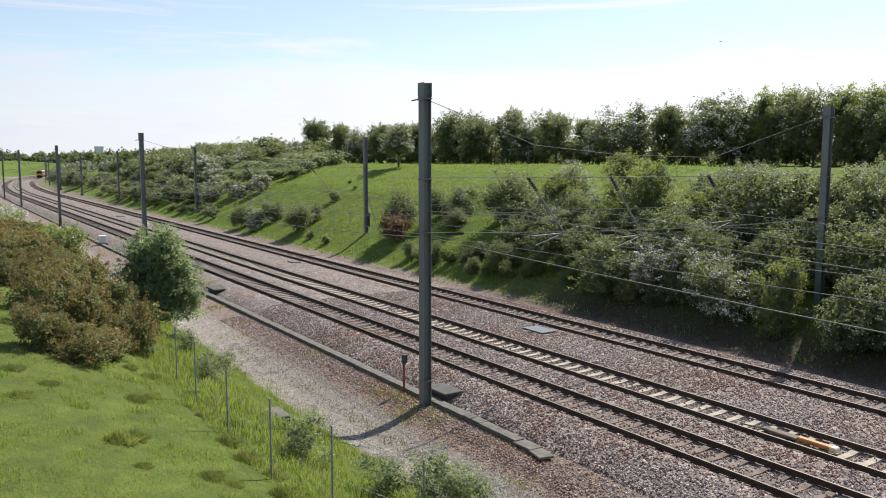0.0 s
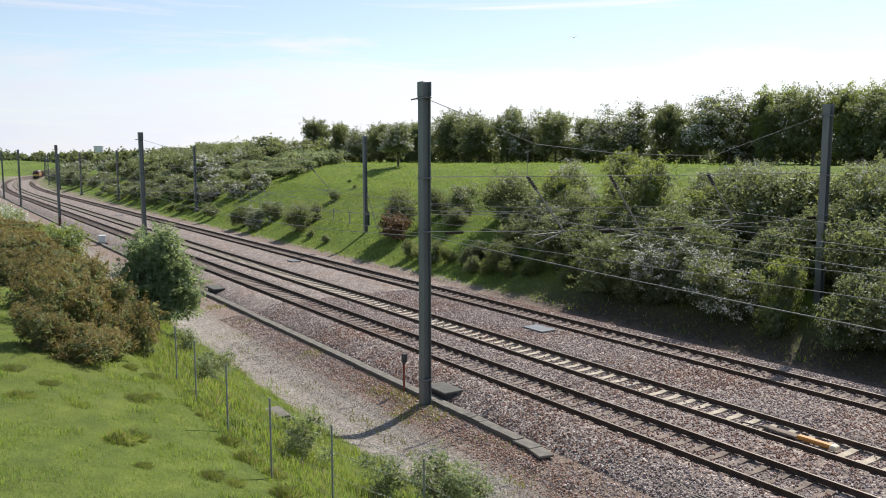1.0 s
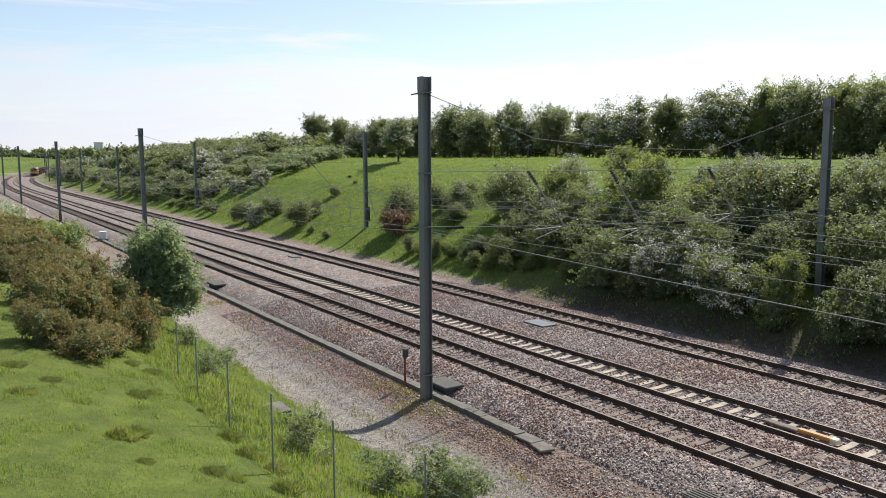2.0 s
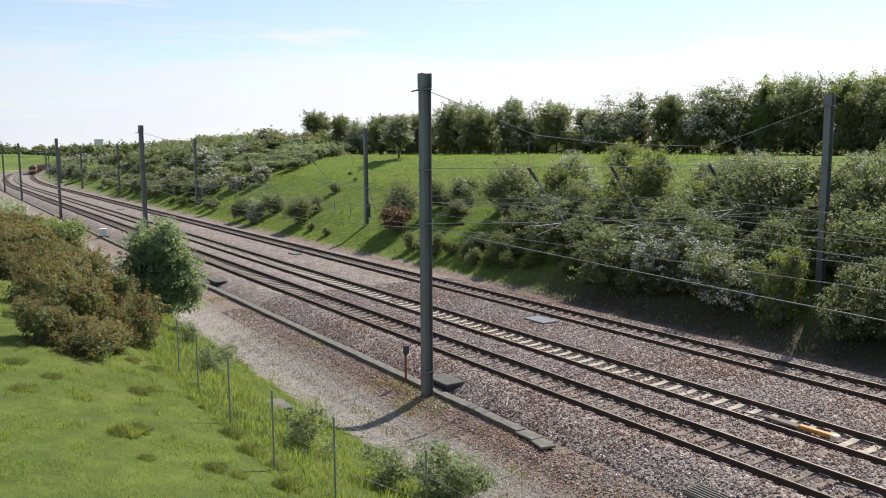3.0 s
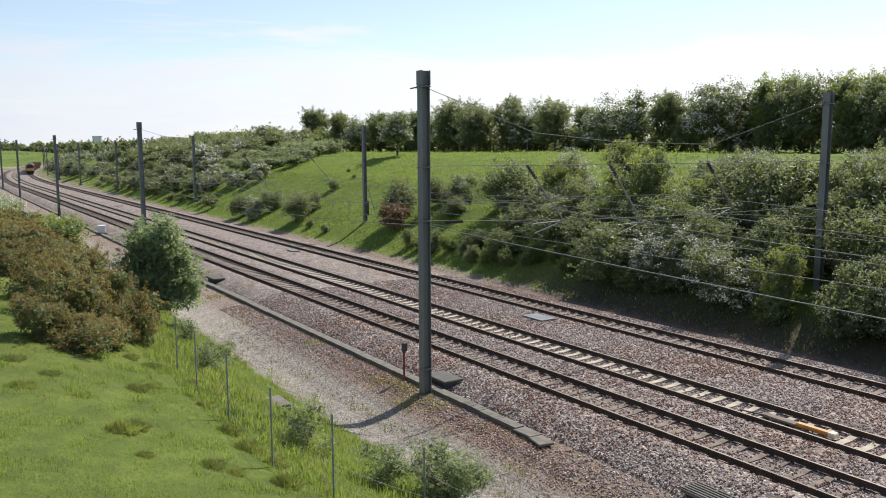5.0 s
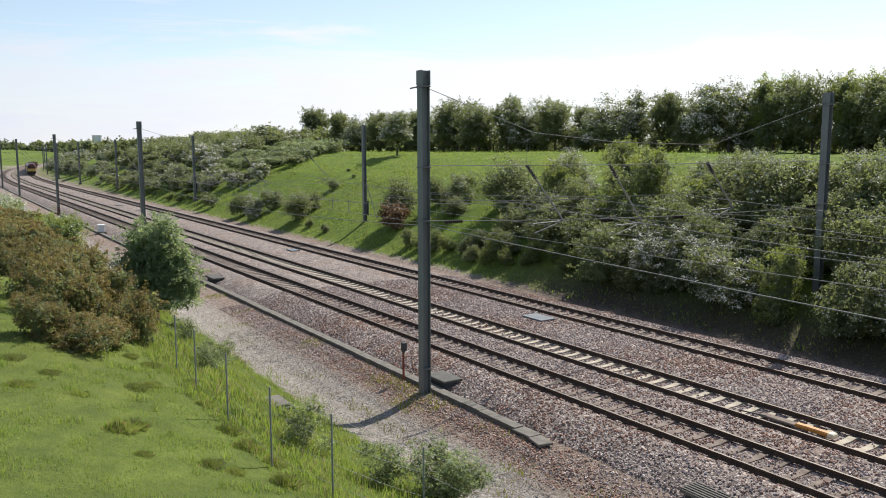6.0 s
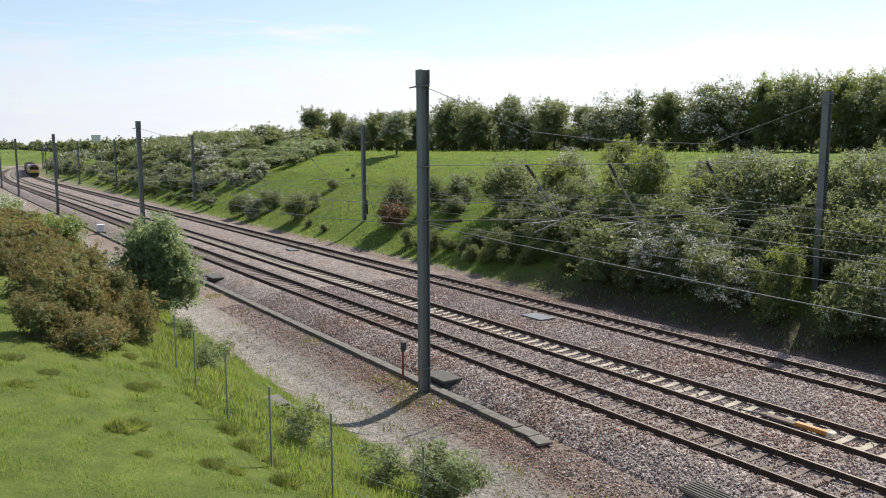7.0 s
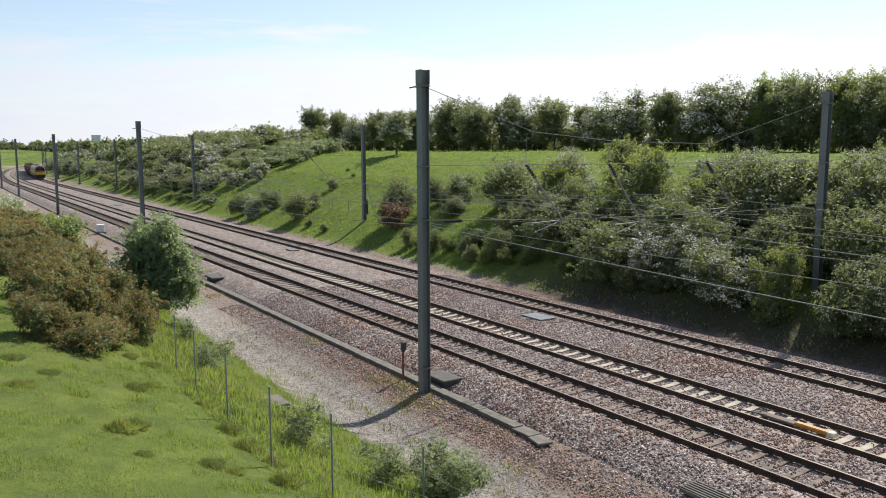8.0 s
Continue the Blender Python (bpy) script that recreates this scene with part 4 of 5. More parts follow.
    put(tuft, [(17.6, 3.1, 0.79, 1.72, 0), (17.9, 3.5, 0.58, 2.07, 60), (15.9, 3.2, 0.43, 1.38, 40), (15.5, 4.4, 0.58, 1.38, 80), (15.2, 4.8, 0.5, 1.26, 10), (21.9, 4.3, 0.72, 1.38, 70), (22.3, 4.8, 0.58, 1.15, 7), (20.5, 2.7, 0.58, 1.03, 0), (17.1, 5.7, 0.79, 1.72, 30), (18.4, 5.7, 0.65, 1.72, 60), (14.8, 5.7, 0.72, 1.84, 90), (20.8, 5.8, 0.65, 1.38, 15), (16.2, 6.0, 0.65, 1.61, 5), (21.2, 1.5, 0.79, 1.26, 20), (27.0, 3.2, 0.86, 1.26, 33), (22.8, 2.3, 0.65, 1.03, 50), (25.2, 5.4, 0.72, 1.15, 55), (23.4, 6.2, 0.65, 1.15, 75), (24.4, 1.6, 0.72, 1.15, 95), (26.0, 5.0, 0.58, 1.38, 35)])


vegetation()


# ---- grass, weeds and loose stones ----
def blades(name, label, n, s_range, v_range, height, width, mats, seed, keep, straw=0.1, lean=0.5):
    """Single grass blades on the ground; keep(s, v) gives the chance that one grows there and its height factor."""
    g = np.random.default_rng(seed)
    verts, faces, idx = [], [], []
    for s, v, r, a, h, w, pick, tilt in zip(g.uniform(*s_range, n), g.uniform(*v_range, n), g.random(n), g.uniform(0, 6.283, n), g.uniform(0.5, 1.3, n), g.uniform(0.6, 1.3, n), g.random(n), g.random(n)):
        chance, tallness = keep(s, v)
        if r > chance:
            continue
        p = at_ground(s, v, -0.02)
        h, w = height * h * tallness, width * w
        c, d = math.cos(a), math.sin(a)
        t = tilt * lean * h
        k = len(verts)
        verts += [(p.x - c * w, p.y - d * w, p.z), (p.x + c * w, p.y + d * w, p.z), (p.x - d * t * 0.35 + c * w * 0.6, p.y + c * t * 0.35 + d * w * 0.6, p.z + h * 0.6), (p.x - d * t, p.y + c * t, p.z + h)]
        faces.append((k, k + 1, k + 2, k + 3))
        idx.append(1 if pick < straw else 0)
    tagged(new(name, mesh_of(name, verts, faces, mats, idx)), label, "grass", kind="stuff")


def patch(s, v, f, z):
    return noise.noise((s * f, v * f, z))


def grass():
    def lawn(s, v):
        return 0.75 + 0.5 * patch(s, v, 0.5, 1), 0.75 + 1.3 * max(0.0, patch(s, v, 0.8, 5)) + (1.3 if patch(s, v, 1.3, 15) > 0.36 else 0.0)

    def verge(s, v):
        edge = 10.3 + 0.7 * patch(s, v, 0.35, 2)
        return (0.9 if v < edge else 0.08), 0.65 + 0.7 * max(-0.5, patch(s, v, 0.6, 8)) + (0.2 if 6.4 < v < 8.5 else 0)

    def cess(s, v):
        middle = 0.34 if 11.7 < v + 0.4 * patch(s, v, 0.7, 9) < 12.5 and 13 < s < 25 else 0.0
        return max(middle, max(0.0, patch(s, v, 0.45, 4) - 0.12) * 2.2 * (0.25 if 11 < v < 13.2 else 1.0)), 0.8

    def slope(s, v):
        return 0.8 if s > 52 else 0.55 if v < 35 or patch(s, v, 0.3, 6) > 0.25 else 0.06, 0.7 + 0.8 * max(-0.4, patch(s, v, 0.4, 3))

    blades("meadow_grass", "short bright green meadow grass on the near bank", 150000, (11, 37), (-5, 6.8), 0.07, 0.0075, [M_BLADE, M_STRAW], 101, lawn, 0.1)
    blades("verge_grass", "tall rough grass along the boundary fence", 56000, (11, 50), (5.7, 11.2), 0.3, 0.008, [M_BLADE, M_STRAW], 102, verge, 0.25, 0.45)
    blades("cess_weeds", "yellowish weeds growing through the gravel path", 26000, (13, 48), (10.2, 15.0), 0.16, 0.018, [M_WEED, M_STRAW], 103, cess, 0.15)
    blades("bank_grass", "rough green grass on the cutting slope", 100000, (10, 240), (31.2, 48), 0.26, 0.032, [M_BLADE, M_STRAW], 104, slope, 0.12, 1.0)
    blades("field_grass", "green grass of the sloping field", 40000, (45, 170), (48, 68), 0.13, 0.05, [M_BLADE, M_STRAW], 105, lawn, 0.05)


grass()


def bed_z(v):
    return float(np.interp(v, [p[0] for p in BED], [p[1] for p in BED]))


def stones(name, label, n, s_range, v_range, r_range, mats, seed, level, share):
    g = np.random.default_rng(seed)
    verts, faces, idx = [], [], []
    shape = np.array([(1, 0, 0), (-1, 0, 0), (0, 1, 0), (0, -1, 0), (0, 0, 1), (0, 0, -1)], dtype=float)
    tri = [(0, 2, 4), (2, 1, 4), (1, 3, 4), (3, 0, 4), (2, 0, 5), (1, 2, 5), (3, 1, 5), (0, 3, 5)]
    for s, v in zip(g.uniform(*s_range, n), g.uniform(*v_range, n)):
        z = level(s, v)
        if z is None:
            continue
        p = spot(s, v, z)
        q = shape * g.uniform(0.65, 1.2, (6, 1)) * g.uniform(*r_range) @ np.linalg.qr(g.normal(size=(3, 3)))[0]
        k = len(verts)
        verts += [(p.x + a, p.y + b, p.z + c) for a, b, c in q]
        faces += [(k + a, k + b, k + c) for a, b, c in tri]
        idx += [1 if g.random() < share(s, v) else 0] * 8
    tagged(new(name, mesh_of(name, verts, faces, mats, idx)), label, "stones", kind="stuff")


def all_stones():
    def on_bed(s, v):
        for _, vc in TRACKS:
            if abs(abs(v - vc) - 0.7525) < 0.1:
                return None
            off = abs(((s + 6) / 0.65 + 0.5) % 1.0 - 0.5) * 0.65
            if abs(v - vc) < 1.25 and off < (0.15 if abs(v - vc) < 0.95 else 0.1):
                # stray stones lie on the sleepers, more of them on the oldest track
                stray = patch(s * 9, v * 9, 1.0, 33) + 0.5 * patch(s, v, 0.5, 35)
                return -0.175 if stray > {18.452: 0.16, 21.808: 0.34, 27.115: 0.2}[vc] and off > 0.02 else None
        if v < 15.5:
            return None if v > 14.95 and s > 17 else ground_z(s, v) + 0.01
        return bed_z(v) + 0.012

    def rust(s, v):
        return min(0.9, max(0.03, 0.25 + 1.4 * patch(s, v, 0.22, 12) + (0.5 if v < 18 and s < 30 else 0)))

    def on_path(s, v):
        return None if patch(s, v, 0.5, 22) > 0.35 else ground_z(s, v) + 0.004

    stones("ballast_stones", "loose angular greyish pink ballast stones", 60000, (7, 44), (13.4, 30.3), (0.026, 0.058), [M_STONES, M_RUSTSTONE], 201, on_bed, rust)
    stones("path_pebbles", "small loose grey stones of the cess path", 20000, (13, 38), (10.6, 15.2), (0.014, 0.034), [M_PEBBLE, M_RUSTSTONE], 202, on_path, lambda s, v: 0.1 if v < 13 else 0.35)


all_stones()


# ---- fence and small things beside the line ----
def fence():
    root = thing("wire_fence", at_ground(22, 6.2), "thin galvanised post and wire boundary fence", "fence")
    o = Vector(root.matrix_basis.translation)
    posts = [(9.6, 9.4), (13.0, 8.0), (14.3, 6.6), (15.9, 5.9), (19.5, 6.1), (22.7, 6.2), (25.2, 6.3), (31.3, 6.7), (37.0, 7.2), (43.0, 7.6), (49.0, 8.0)]
    tops = []
    for s, v in posts:
        b = at_ground(s, v, -0.3) - o
        t = b + Vector((0, 0, 2.1))
        tops.append(t)
        part("post", box(bmesh.new(), (0.038, 0.038, 2.1), (b + t) / 2, 0.006), M_POST, root)
    for drop in (0.06, 0.55, 1.05, 1.5):
        pts = []
        for a, b in zip(tops, tops[1:]):
            pts += sag(a - Vector((0, 0, drop)), b - Vector((0, 0, drop)), 0.04, 4)[:-1]
        hang("strand", tube_mesh("strand", pts, 0.004, M_POST, 4), root)


fence()


def slope_fence():
    root = thing("wire_fence", at_ground(90, 38), "thin grey post and wire fence across the grass slope", "fence")
    o = Vector(root.matrix_basis.translation)
    tops = []
    for i in range(10):
        b = at_ground(74 + 4.2 * i, 36.6 + 0.16 * i, -0.3) - o
        t = b + Vector((0, 0, 1.65))
        tops.append(t)
        part("post", box(bmesh.new(), (0.07, 0.07, 1.65), (b + t) / 2, 0.008), M_POST, root)
    for drop in (0.06, 0.45, 0.85):
        pts = []
        for a, b in zip(tops, tops[1:]):
            pts += sag(a - Vector((0, 0, drop)), b - Vector((0, 0, drop)), 0.03, 3)[:-1]
        hang("strand", tube_mesh("strand", pts, 0.004, M_POST, 4), root)


slope_fence()


def small_things():
    # cover plate between the tracks
    for s, v, k in ((29.8, 25.1, 1.0), (61.7, 25.3, 0.8), (104, 24.6, 0.9), (128, 24.4, 1.0)):
        root = thing("cover_plate", spot(s, v, -0.12), "flat grey cover plate lying on the ballast", "cover plate", "cover plates", turn=heading(s))
        part("lid", box(bmesh.new(), (1.5 * k, 0.95 * k, 0.07), (0, 0, 0.08), 0.015), M_GREYBOX, root)
        part("frame", box(bmesh.new(), (1.4 * k, 0.85 * k, 0.12), (0, 0, -0.01), 0.01), M_TROUGH, root)
    # slab beside the mast foot
    root = thing("concrete_slab", spot(24.3, 15.85, -0.42), "dark weathered slab resting by the mast foot", "slab", turn=heading(24))
    part("slab", box(bmesh.new(), (1.35, 0.85, 0.09), (0, 0, 0.17), 0.02), M_SLAB, root)
    part("support", box(bmesh.new(), (1.15, 0.65, 0.3), (0, 0, -0.02), 0.02), M_DARKGREY, root)
    root = thing("concrete_slab", spot(52.6, 15.9, -0.42), "dark weathered slab lying on the ballast", "slab", turn=heading(52))
    part("slab", box(bmesh.new(), (1.8, 0.8, 0.12), (0, 0, 0.17), 0.02), M_SLAB, root)
    part("support", box(bmesh.new(), (1.4, 0.6, 0.3), (0, 0, -0.02), 0.02), M_DARKGREY, root)
    # marker post
    root = thing("marker_post", spot(25.7, 14.93, -0.6), "rusty red steel post with a black box on top", "post", turn=heading(25))
    part("pole", rod(bmesh.new(), (0, 0, -0.1), (0, 0, 1.25), 0.045), M_REDPOST, root)
    bx = box(bmesh.new(), (0.16, 0.2, 0.32), (0, -0.03, 1.36), 0.02)
    part("box", bx, M_DARKGREY, root)
    part("collar", box(bmesh.new(), (0.12, 0.12, 0.06), (0, 0, 1.16), 0.01), M_DARKGREY, root)
    # inspection cover on the verge
    root = thing("inspection_cover", at_ground(23.3, 8.7, 0.02), "flat grey concrete inspection cover in the grass", "cover plate", turn=heading(26))
    part("slab", box(bmesh.new(), (1.1, 0.9, 0.14), (0, 0, 0), 0.02), M_TROUGH, root)
    part("rim", box(bmesh.new(), (1.25, 1.05, 0.1), (0, 0, -0.06), 0.02), M_TROUGH, root)
    # ribbed cover on the ballast shoulder
    root = thing("ribbed_cover", spot(12.2, 15.95, -0.5), "grey ribbed cover lying on the ballast shoulder", "cover plate", turn=heading(12))
    part("board", box(bmesh.new(), (1.3, 0.75, 0.1), (0, 0, 0.12), 0.01), M_TROUGH, root)
    part("support", box(bmesh.new(), (1.1, 0.55, 0.3), (0, 0, -0.08), 0.02), M_DARKGREY, root)
    for i in range(6):
        part("rib", box(bmesh.new(), (1.3, 0.06, 0.03), (0, -0.3 + 0.12 * i, 0.185), 0.008), M_TROUGH, root)
    # orange track unit
    root = thing("track_magnet", spot(13.1, 21.8, -0.17), "orange and cream track unit between the rails", "signal equipment", turn=heading(13))
    part("casing", box(bmesh.new(), (1.1, 0.22, 0.13), (0, 0, 0.07), 0.03), M_ORANGE, root)
    part("end_cap", box(bmesh.new(), (0.2, 0.28, 0.16), (-0.6, 0, 0.07), 0.03), M_CREAM, root)
    part("ramp", box(bmesh.new(), (1.2, 0.3, 0.08), (1.15, 0, 0.05), 0.02), M_CONC_OLD, root)
    part("cable", rod(bmesh.new(), (1.5, 0.1, 0.08), (2.4, 0.25, 0.05), 0.025), M_DARKGREY, root)
    # white cabinet far along the cess
    root = thing("lineside_cabinet", spot(90, 15.3, -0.6), "small white lineside cabinet on a base", "cabinet", turn=heading(90))
    part("body", box(bmesh.new(), (0.8, 0.6, 0.7), (0, 0, 0.6), 0.03), M_WHITE, root)
    part("roof", box(bmesh.new(), (0.9, 0.7, 0.06), (0, 0, 0.98), 0.02), M_WHITE, root)
    part("plinth", box(bmesh.new(), (1.1, 0.9, 0.3), (0, 0, 0.1), 0.02), M_TROUGH, root)
    # water tower on the horizon
    root = thing("water_tower", (-388, 900, 4.6), "distant pale concrete water tower above the trees", "water tower")
    part("stem", rod(bmesh.new(), (0, 0, -4), (0, 0, 12.7), 2.6, 4.0, 20), M_TOWER, root)
    part("tank", rod(bmesh.new(), (0, 0, 12.6), (0, 0, 19.8), 5.0, 5.4, 28), M_TOWER, root)
    part("rim", rod(bmesh.new(), (0, 0, 19.6), (0, 0, 20.2), 5.6, 5.6, 28), M_TOWER, root)


small_things()


def far_woods():
    g = random.Random(5)
    lumps = []
    for i in range(330):
        x = -1150 + i * 5.0 + g.uniform(-2, 2)
        y = 900 + 60 * math.sin(i * 0.06) + g.uniform(-15, 15)
        h = g.uniform(4.0, 6.0) * (1.4 if g.random() < 0.12 else 1.0)
        lumps.append(((x, y, 10.0 + h * 0.55), (g.uniform(5, 8), 6, h)))
    # one level hedge across the near edge of those fields
    for i in range(260):
        x, y = -760 + i * 2.6, 700 + 0.05 * i
        h = g.uniform(2.2, 2.8)
        lumps.append(((x, y, ground_z(*plan(x, y)) + h * 0.5), (2.6, 2.2, h)))
    me = clump_mesh("far_woods", lumps, 9000, 12, 0.85, [M_DARKLEAF, M_BLOSSOM, M_HAW], 0.01, 5, -0.2, (0.8, 1.8))
    tagged(new("far_woods", me), "distant dark hedges and woods on the horizon", "woods", kind="stuff")


far_woods()


# ---- train ----
def wheelset(parent, x, r=0.5):
    bm = bmesh.new()
    for y in (-0.75, 0.75):
        rod(bm, (0, y - 0.07, 0), (0, y + 0.07, 0), r, r, 18)
    rod(bm, (0, -0.75, 0), (0, 0.75, 0), 0.08)
    ob = part("wheelset", bm, M_UNDER, parent)
    ob.location = (x, 0, r)


def bogie(parent, x, axles):
    bm = bmesh.new()
    for y in (-1.0, 1.0):
        box(bm, (axles[-1] - axles[0] + 1.4, 0.16, 0.45), (x, y, 0.62), 0.03)
    box(bm, (0.8, 2.0, 0.3), (x, 0, 0.7), 0.03)
    ob = part("bogie", bm, M_UNDER, parent, "dark grimy bogie frame")
    for a in axles:
        wheelset(ob, x + a)


def locomotive():
    """Heavy diesel locomotive; its nose points along -x, towards the camera."""
    root = thing("locomotive", (0, 0, 0), "maroon and gold diesel freight locomotive with a yellow nose", "locomotive")
    body = bmesh.new()
    half = [(-1.32, 1.15), (-1.32, 2.95), (-1.15, 3.35), (-0.7, 3.72), (0, 3.86), (0.7, 3.72), (1.15, 3.35), (1.32, 2.95), (1.32, 1.15)]
    rings = []
    for x, k, dz in ((-9.9, 0.86, -0.12), (-9.3, 0.98, -0.02), (-7.4, 1.0, 0), (9.3, 1.0, 0), (9.9, 0.9, -0.1)):
        rings.append([body.verts.new((x, y * k, z + dz * (z - 1.15) / 2.7)) for y, z in half])
    for a, b in zip(rings, rings[1:]):
        for j in range(len(half) - 1):
            body.faces.new((a[j], a[j + 1], b[j + 1], b[j]))
        body.faces.new((a[-1], a[0], b[0], b[-1]))
    body.faces.new(rings[0])
    body.faces.new(list(reversed(rings[-1])))
    bmesh.ops.recalc_face_normals(body, faces=body.faces)
    part("body", body, M_MAROON, root)
    for y in (-1.335, 1.335):
        part("side_band", box(bmesh.new(), (18.2, 0.03, 0.62), (0, y, 2.2), 0.004), M_GOLD, root, "gold band along the side")
    part("nose", box(bmesh.new(), (0.2, 2.3, 0.85), (-9.95, 0, 1.72), 0.06), M_YELLOW, root, "yellow warning panel")
    # light catching the roof edges, added as pale strips
    for y in (-1.0, 1.0):
        part("roof_highlight", box(bmesh.new(), (16.5, 0.34, 0.04), (0.6, y, 3.56), 0.01, Matrix.Rotation(radians(-38 if y > 0 else 38), 4, "X")), M_WHITE, root, "pale strip painted as a highlight along the roof edge")
    for y in (-0.58, 0.58):
        part("windscreen", box(bmesh.new(), (0.1, 0.95, 0.62), (-9.88, y, 2.82), 0.03), M_GLASS, root)
    for y in (-1.34, 1.34):
        part("side_window", box(bmesh.new(), (0.9, 0.05, 0.6), (-8.6, y, 2.85), 0.02), M_GLASS, root)
    for y in (-0.82, 0.82):
        part("headlight", rod(bmesh.new(), (-10.1, y, 1.55), (-10.0, y, 1.55), 0.13, 0.13, 14), M_LAMP, root)
    bm = box(bmesh.new(), (0.3, 2.6, 0.35), (-10.0, 0, 1.0), 0.03)
    box(bm, (0.1, 2.2, 0.5), (-10.0, 0, 0.55), 0.02)
    part("buffer_beam", bm, M_UNDER, root)
    for y in (-0.87, 0.87):
        bm = rod(bmesh.new(), (-10.15, y, 1.05), (-10.5, y, 1.05), 0.1, 0.1, 10)
        rod(bm, (-10.5, y, 1.05), (-10.56, y, 1.05), 0.24, 0.24, 14)
        part("buffer", bm, M_UNDER, root)
    part("fuel_tank", box(bmesh.new(), (5.6, 2.4, 0.75), (0, 0, 0.72), 0.08), M_UNDER, root)
    part("underframe", box(bmesh.new(), (19.6, 2.5, 0.18), (0, 0, 1.1), 0.02), M_UNDER, root)
    bm = box(bmesh.new(), (3.5, 1.5, 0.16), (4.5, 0, 3.86), 0.03)
    part("roof_grille", bm, M_UNDER, root)
    part("exhaust", box(bmesh.new(), (0.9, 0.5, 0.18), (0.3, 0, 3.9), 0.03), M_UNDER, root)
    bogie(root, -6.4, (-1.9, 0, 1.9))
    bogie(root, 6.4, (-1.9, 0, 1.9))
    return root


def wagon():
    root = thing("freight_wagon", (0, 0, 0), "brown bogie freight wagon coupled behind the locomotive", "wagon", "freight wagons")
    bm = bmesh.new()
    for y in (-1.3, 1.3):
        box(bm, (13.6, 0.08, 1.9), (0, y, 2.15), 0.01)
        for i in range(9):
            box(bm, (0.14, 0.12, 1.85), (-6.4 + i * 1.6, y + (0.08 if y > 0 else -0.08), 2.15), 0.01)
    for x in (-6.8, 6.8):
        box(bm, (0.08, 2.6, 1.9), (x, 0, 2.15), 0.01)
    part("body", bm, M_WAGON, root)
    part("load", box(bmesh.new(), (13.4, 2.5, 0.9), (0, 0, 2.3), 0.2), M_RUSTSTONE, root, "heaped brown stone load")
    part("underframe", box(bmesh.new(), (14.4, 2.3, 0.25), (0, 0, 1.1), 0.02), M_UNDER, root)
    bogie(root, -4.9, (-0.95, 0.95))
    bogie(root, 4.9, (-0.95, 0.95))
    return root


def bird():
    """A swallow seen against the sky; wings are set in a glide."""
    root = thing("swallow", (0, 0, 0), "small dark swallow flying across the sky", "bird")
    bm = bmesh.new()
    bmesh.ops.create_uvsphere(bm, u_segments=10, v_segments=8, radius=1.0, matrix=Matrix.Diagonal((0.026, 0.085, 0.024, 1)))
    bmesh.ops.create_uvsphere(bm, u_segments=8, v_segments=6, radius=1.0, matrix=Matrix.Translation((0, 0.085, 0.008)) @ Matrix.Diagonal((0.02, 0.026, 0.019, 1)))
    part("body", bm, M_BIRD, root)
    wings = []
    for side in (-1, 1):
        bm = bmesh.new()
        top = [(0, 0.05, 0), (0.07, 0.07, 0), (0.19, -0.03, 0), (0.06, -0.01, 0), (0, -0.03, 0)]
        a = [bm.verts.new((side * x, y, z + 0.004)) for x, y, z in top]
        b = [bm.verts.new((side * x, y, z - 0.004)) for x, y, z in top]
        bm.faces.new(a)
        bm.faces.new(list(reversed(b)))
        for i in range(5):
            bm.faces.new((a[i], b[i], b[(i + 1) % 5], a[(i + 1) % 5]))
        bmesh.ops.recalc_face_normals(bm, faces=bm.faces)
        wings.append(part("wing", bm, M_BIRD, root))
    bm = bmesh.new()
    for side in (-1, 1):
        rod(bm, (side * 0.008, -0.07, 0), (side * 0.035, -0.16, 0), 0.009, 0.002, 6)
    part("tail", bm, M_BIRD, root)
    return root, wings


LOCO, WAGON, (BIRD, WINGS) = locomotive(), wagon(), bird()
WAGONS = [WAGON] + [copy_thing(WAGON, Matrix()) for _ in range(5)]


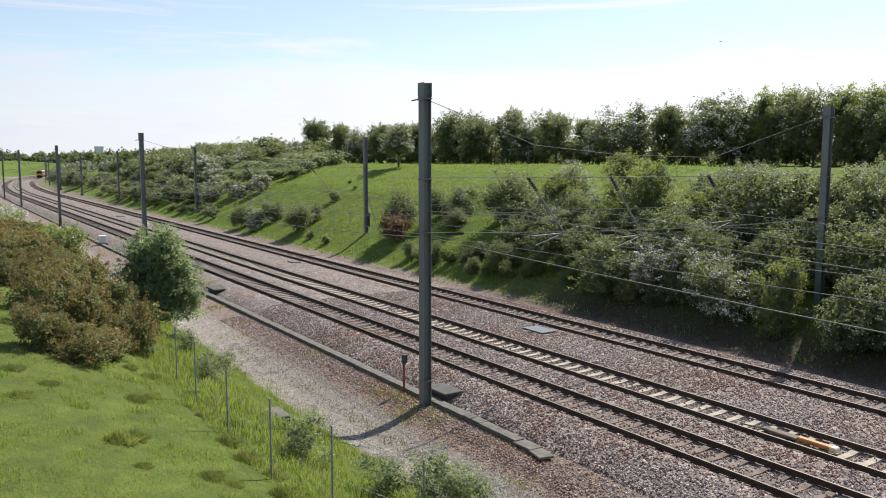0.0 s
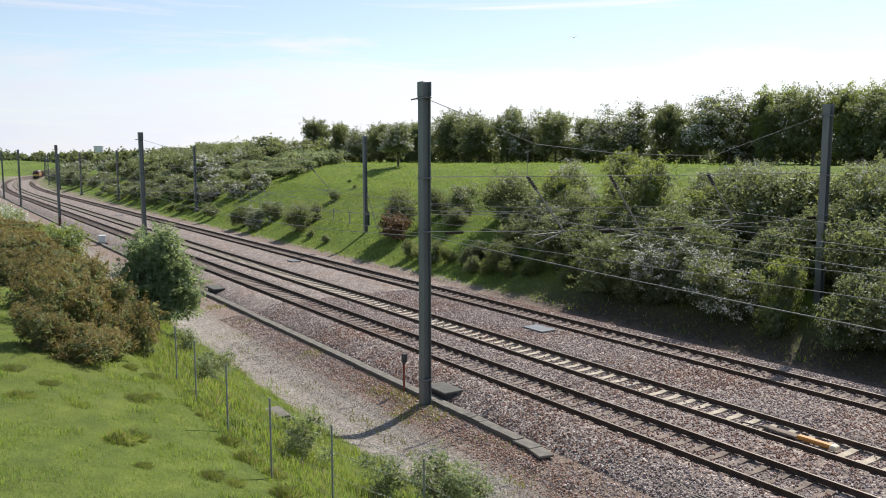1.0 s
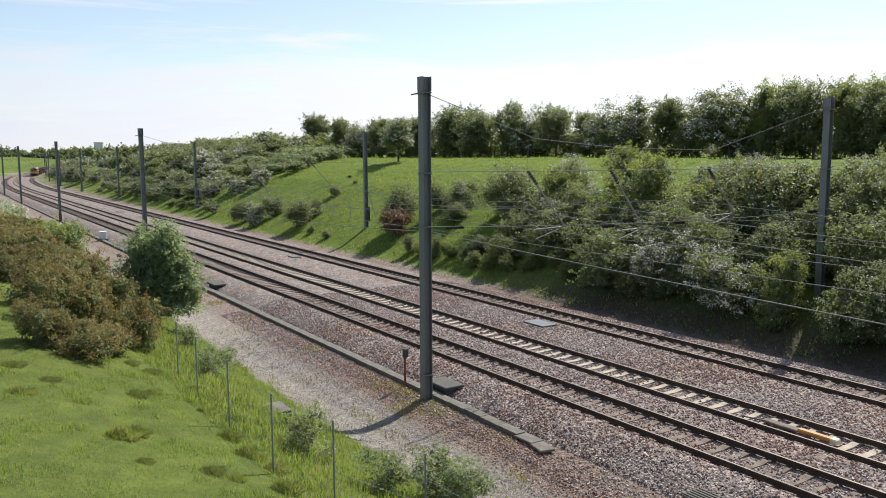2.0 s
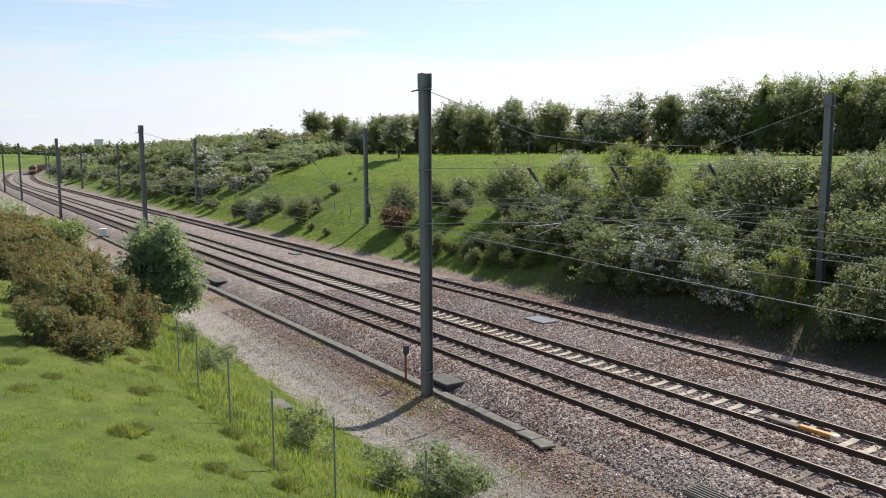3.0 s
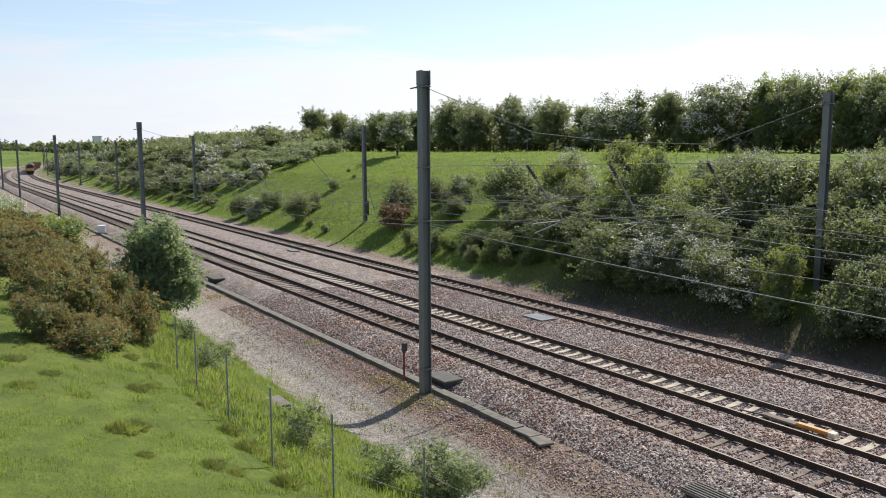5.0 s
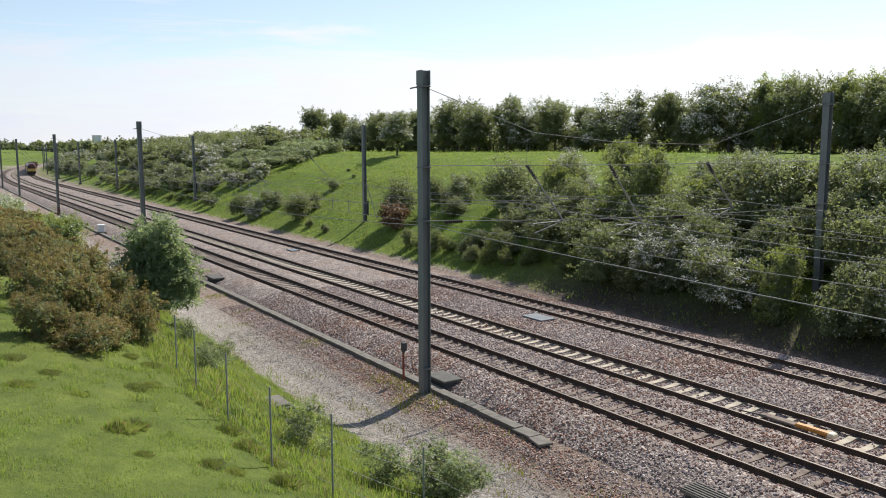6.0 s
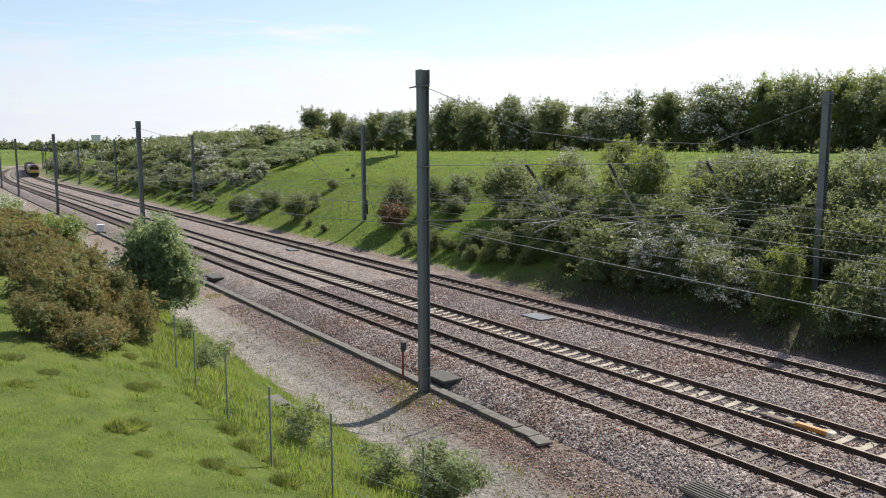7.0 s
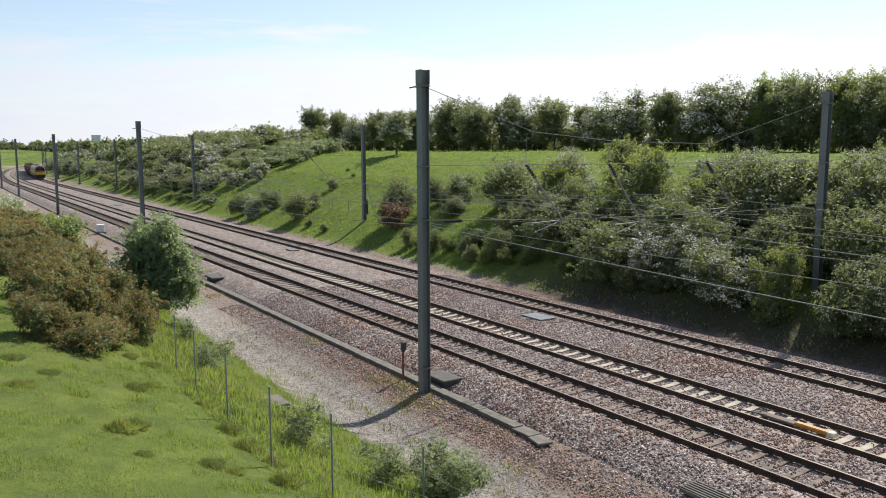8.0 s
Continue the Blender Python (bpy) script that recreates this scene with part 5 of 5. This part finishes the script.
# ---- sleepers ----
def sleepers():
    bm = bmesh.new()
    prof = [(-1.25, 0.0), (-1.1, 0.03), (-0.5, 0.03), (-0.3, 0.0), (0.3, 0.0), (0.5, 0.03), (1.1, 0.03), (1.25, 0.0)]
    rows = [[bm.verts.new((x, y, z + (0.0 if abs(x) < 0.12 else -0.18))) for y, z in prof] for x in (-0.145, -0.115, 0.115, 0.145)]
    for a, b in zip(rows, rows[1:]):
        for j in range(len(prof) - 1):
            bm.faces.new((a[j], a[j + 1], b[j + 1], b[j]))
    for j in (0, len(prof) - 1):
        bm.faces.new([r[j] for r in rows] if j == 0 else [r[j] for r in reversed(rows)])
    bmesh.ops.recalc_face_normals(bm, faces=bm.faces)
    clip = bmesh.new()
    for y in (-0.7525, 0.7525):
        for k in (-0.1, 0.1):
            box(clip, (0.1, 0.05, 0.05), (0, y + k, 0.045))
    clips = bpy.data.meshes.new("rail_clips")
    clip.to_mesh(clips)
    clip.free()
    clips.materials.append(M_RAILSIDE)
    rng = random.Random(2)
    mats = {"near": M_CONC_OLD, "middle": M_CONC_NEW, "far": M_CONC_OLD}
    for word, vc in TRACKS:
        me = bpy.data.meshes.new("sleeper")
        bm.to_mesh(me)
        me.materials.append(mats[word])
        root = track_roots[word]
        verts, faces = [], []
        cv, cf = [], []
        base_v = [tuple(p.co) for p in me.vertices]
        base_f = [tuple(p.vertices) for p in me.polygons]
        clip_v = [tuple(p.co) for p in clips.vertices]
        clip_f = [tuple(p.vertices) for p in clips.polygons]
        for i in range(620):
            s = -6 + 0.65 * i
            m = Matrix.Translation(spot(s, vc + rng.uniform(-0.015, 0.015), -0.2 + rng.uniform(-0.006, 0.006))) @ Matrix.Rotation(radians(heading(s) + rng.uniform(-0.7, 0.7)), 4, "Z")
            if i < 290:
                ob = hang("sleeper", me, root)
                ob.matrix_basis = m
            else:
                k = len(verts)
                verts += [m @ Vector(p) for p in base_v]
                faces += [tuple(k + j for j in f) for f in base_f]
            if i < 200:
                k = len(cv)
                cv += [m @ Vector(p) for p in clip_v]
                cf += [tuple(k + j for j in f) for f in clip_f]
        tagged(hang("far_sleepers", mesh_of("far_sleepers", verts, faces, [mats[word]]), root), kind="stuff")
        tagged(hang("rail_clips", mesh_of("rail_clips", cv, cf, [M_RAILSIDE]), root), kind="stuff")
    bm.free()


sleepers()


# ---- movement ----
def motions():
    speed, front = 22.5, 251.0  # metres a second; where the nose is at the end

    def on_line(mid, half=6.0):
        a, b = spot(mid - half, 27.115, 0.0), spot(mid + half, 27.115, 0.0)
        d = b - a
        return Matrix.Translation((a + b) / 2) @ Matrix.Rotation(math.atan2(d.y, d.x), 4, "Z")

    times = [0.5 * i for i in range(17)]
    for ob, back in [(LOCO, 10.6)] + [(w, 29.0 + 15.2 * i) for i, w in enumerate(WAGONS)]:
        walk(ob, [(t, on_line(front + (8.0 - t) * speed + back)) for t in times])

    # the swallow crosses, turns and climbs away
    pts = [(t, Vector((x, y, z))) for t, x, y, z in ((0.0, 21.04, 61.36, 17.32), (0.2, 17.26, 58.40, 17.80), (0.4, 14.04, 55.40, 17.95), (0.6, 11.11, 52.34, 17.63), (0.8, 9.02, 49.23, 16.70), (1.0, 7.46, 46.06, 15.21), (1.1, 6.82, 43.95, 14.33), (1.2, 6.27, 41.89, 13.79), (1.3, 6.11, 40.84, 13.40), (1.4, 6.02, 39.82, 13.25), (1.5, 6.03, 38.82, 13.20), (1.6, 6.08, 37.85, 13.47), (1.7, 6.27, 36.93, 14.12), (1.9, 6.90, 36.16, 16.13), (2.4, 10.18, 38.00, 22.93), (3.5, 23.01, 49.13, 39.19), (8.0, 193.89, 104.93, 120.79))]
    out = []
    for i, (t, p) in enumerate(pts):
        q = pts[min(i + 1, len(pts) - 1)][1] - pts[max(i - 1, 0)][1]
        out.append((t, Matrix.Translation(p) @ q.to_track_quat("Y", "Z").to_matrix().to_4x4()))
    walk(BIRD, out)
    for side, wing in zip((-1, 1), WINGS):
        beat = []
        for i in range(55):
            t = min(8.0, i * 0.15)
            beat.append((t, Matrix.Rotation(radians(side * (-12 + 38 * math.sin(t * 18.0))), 4, "Y")))
        walk(wing, beat)


motions()
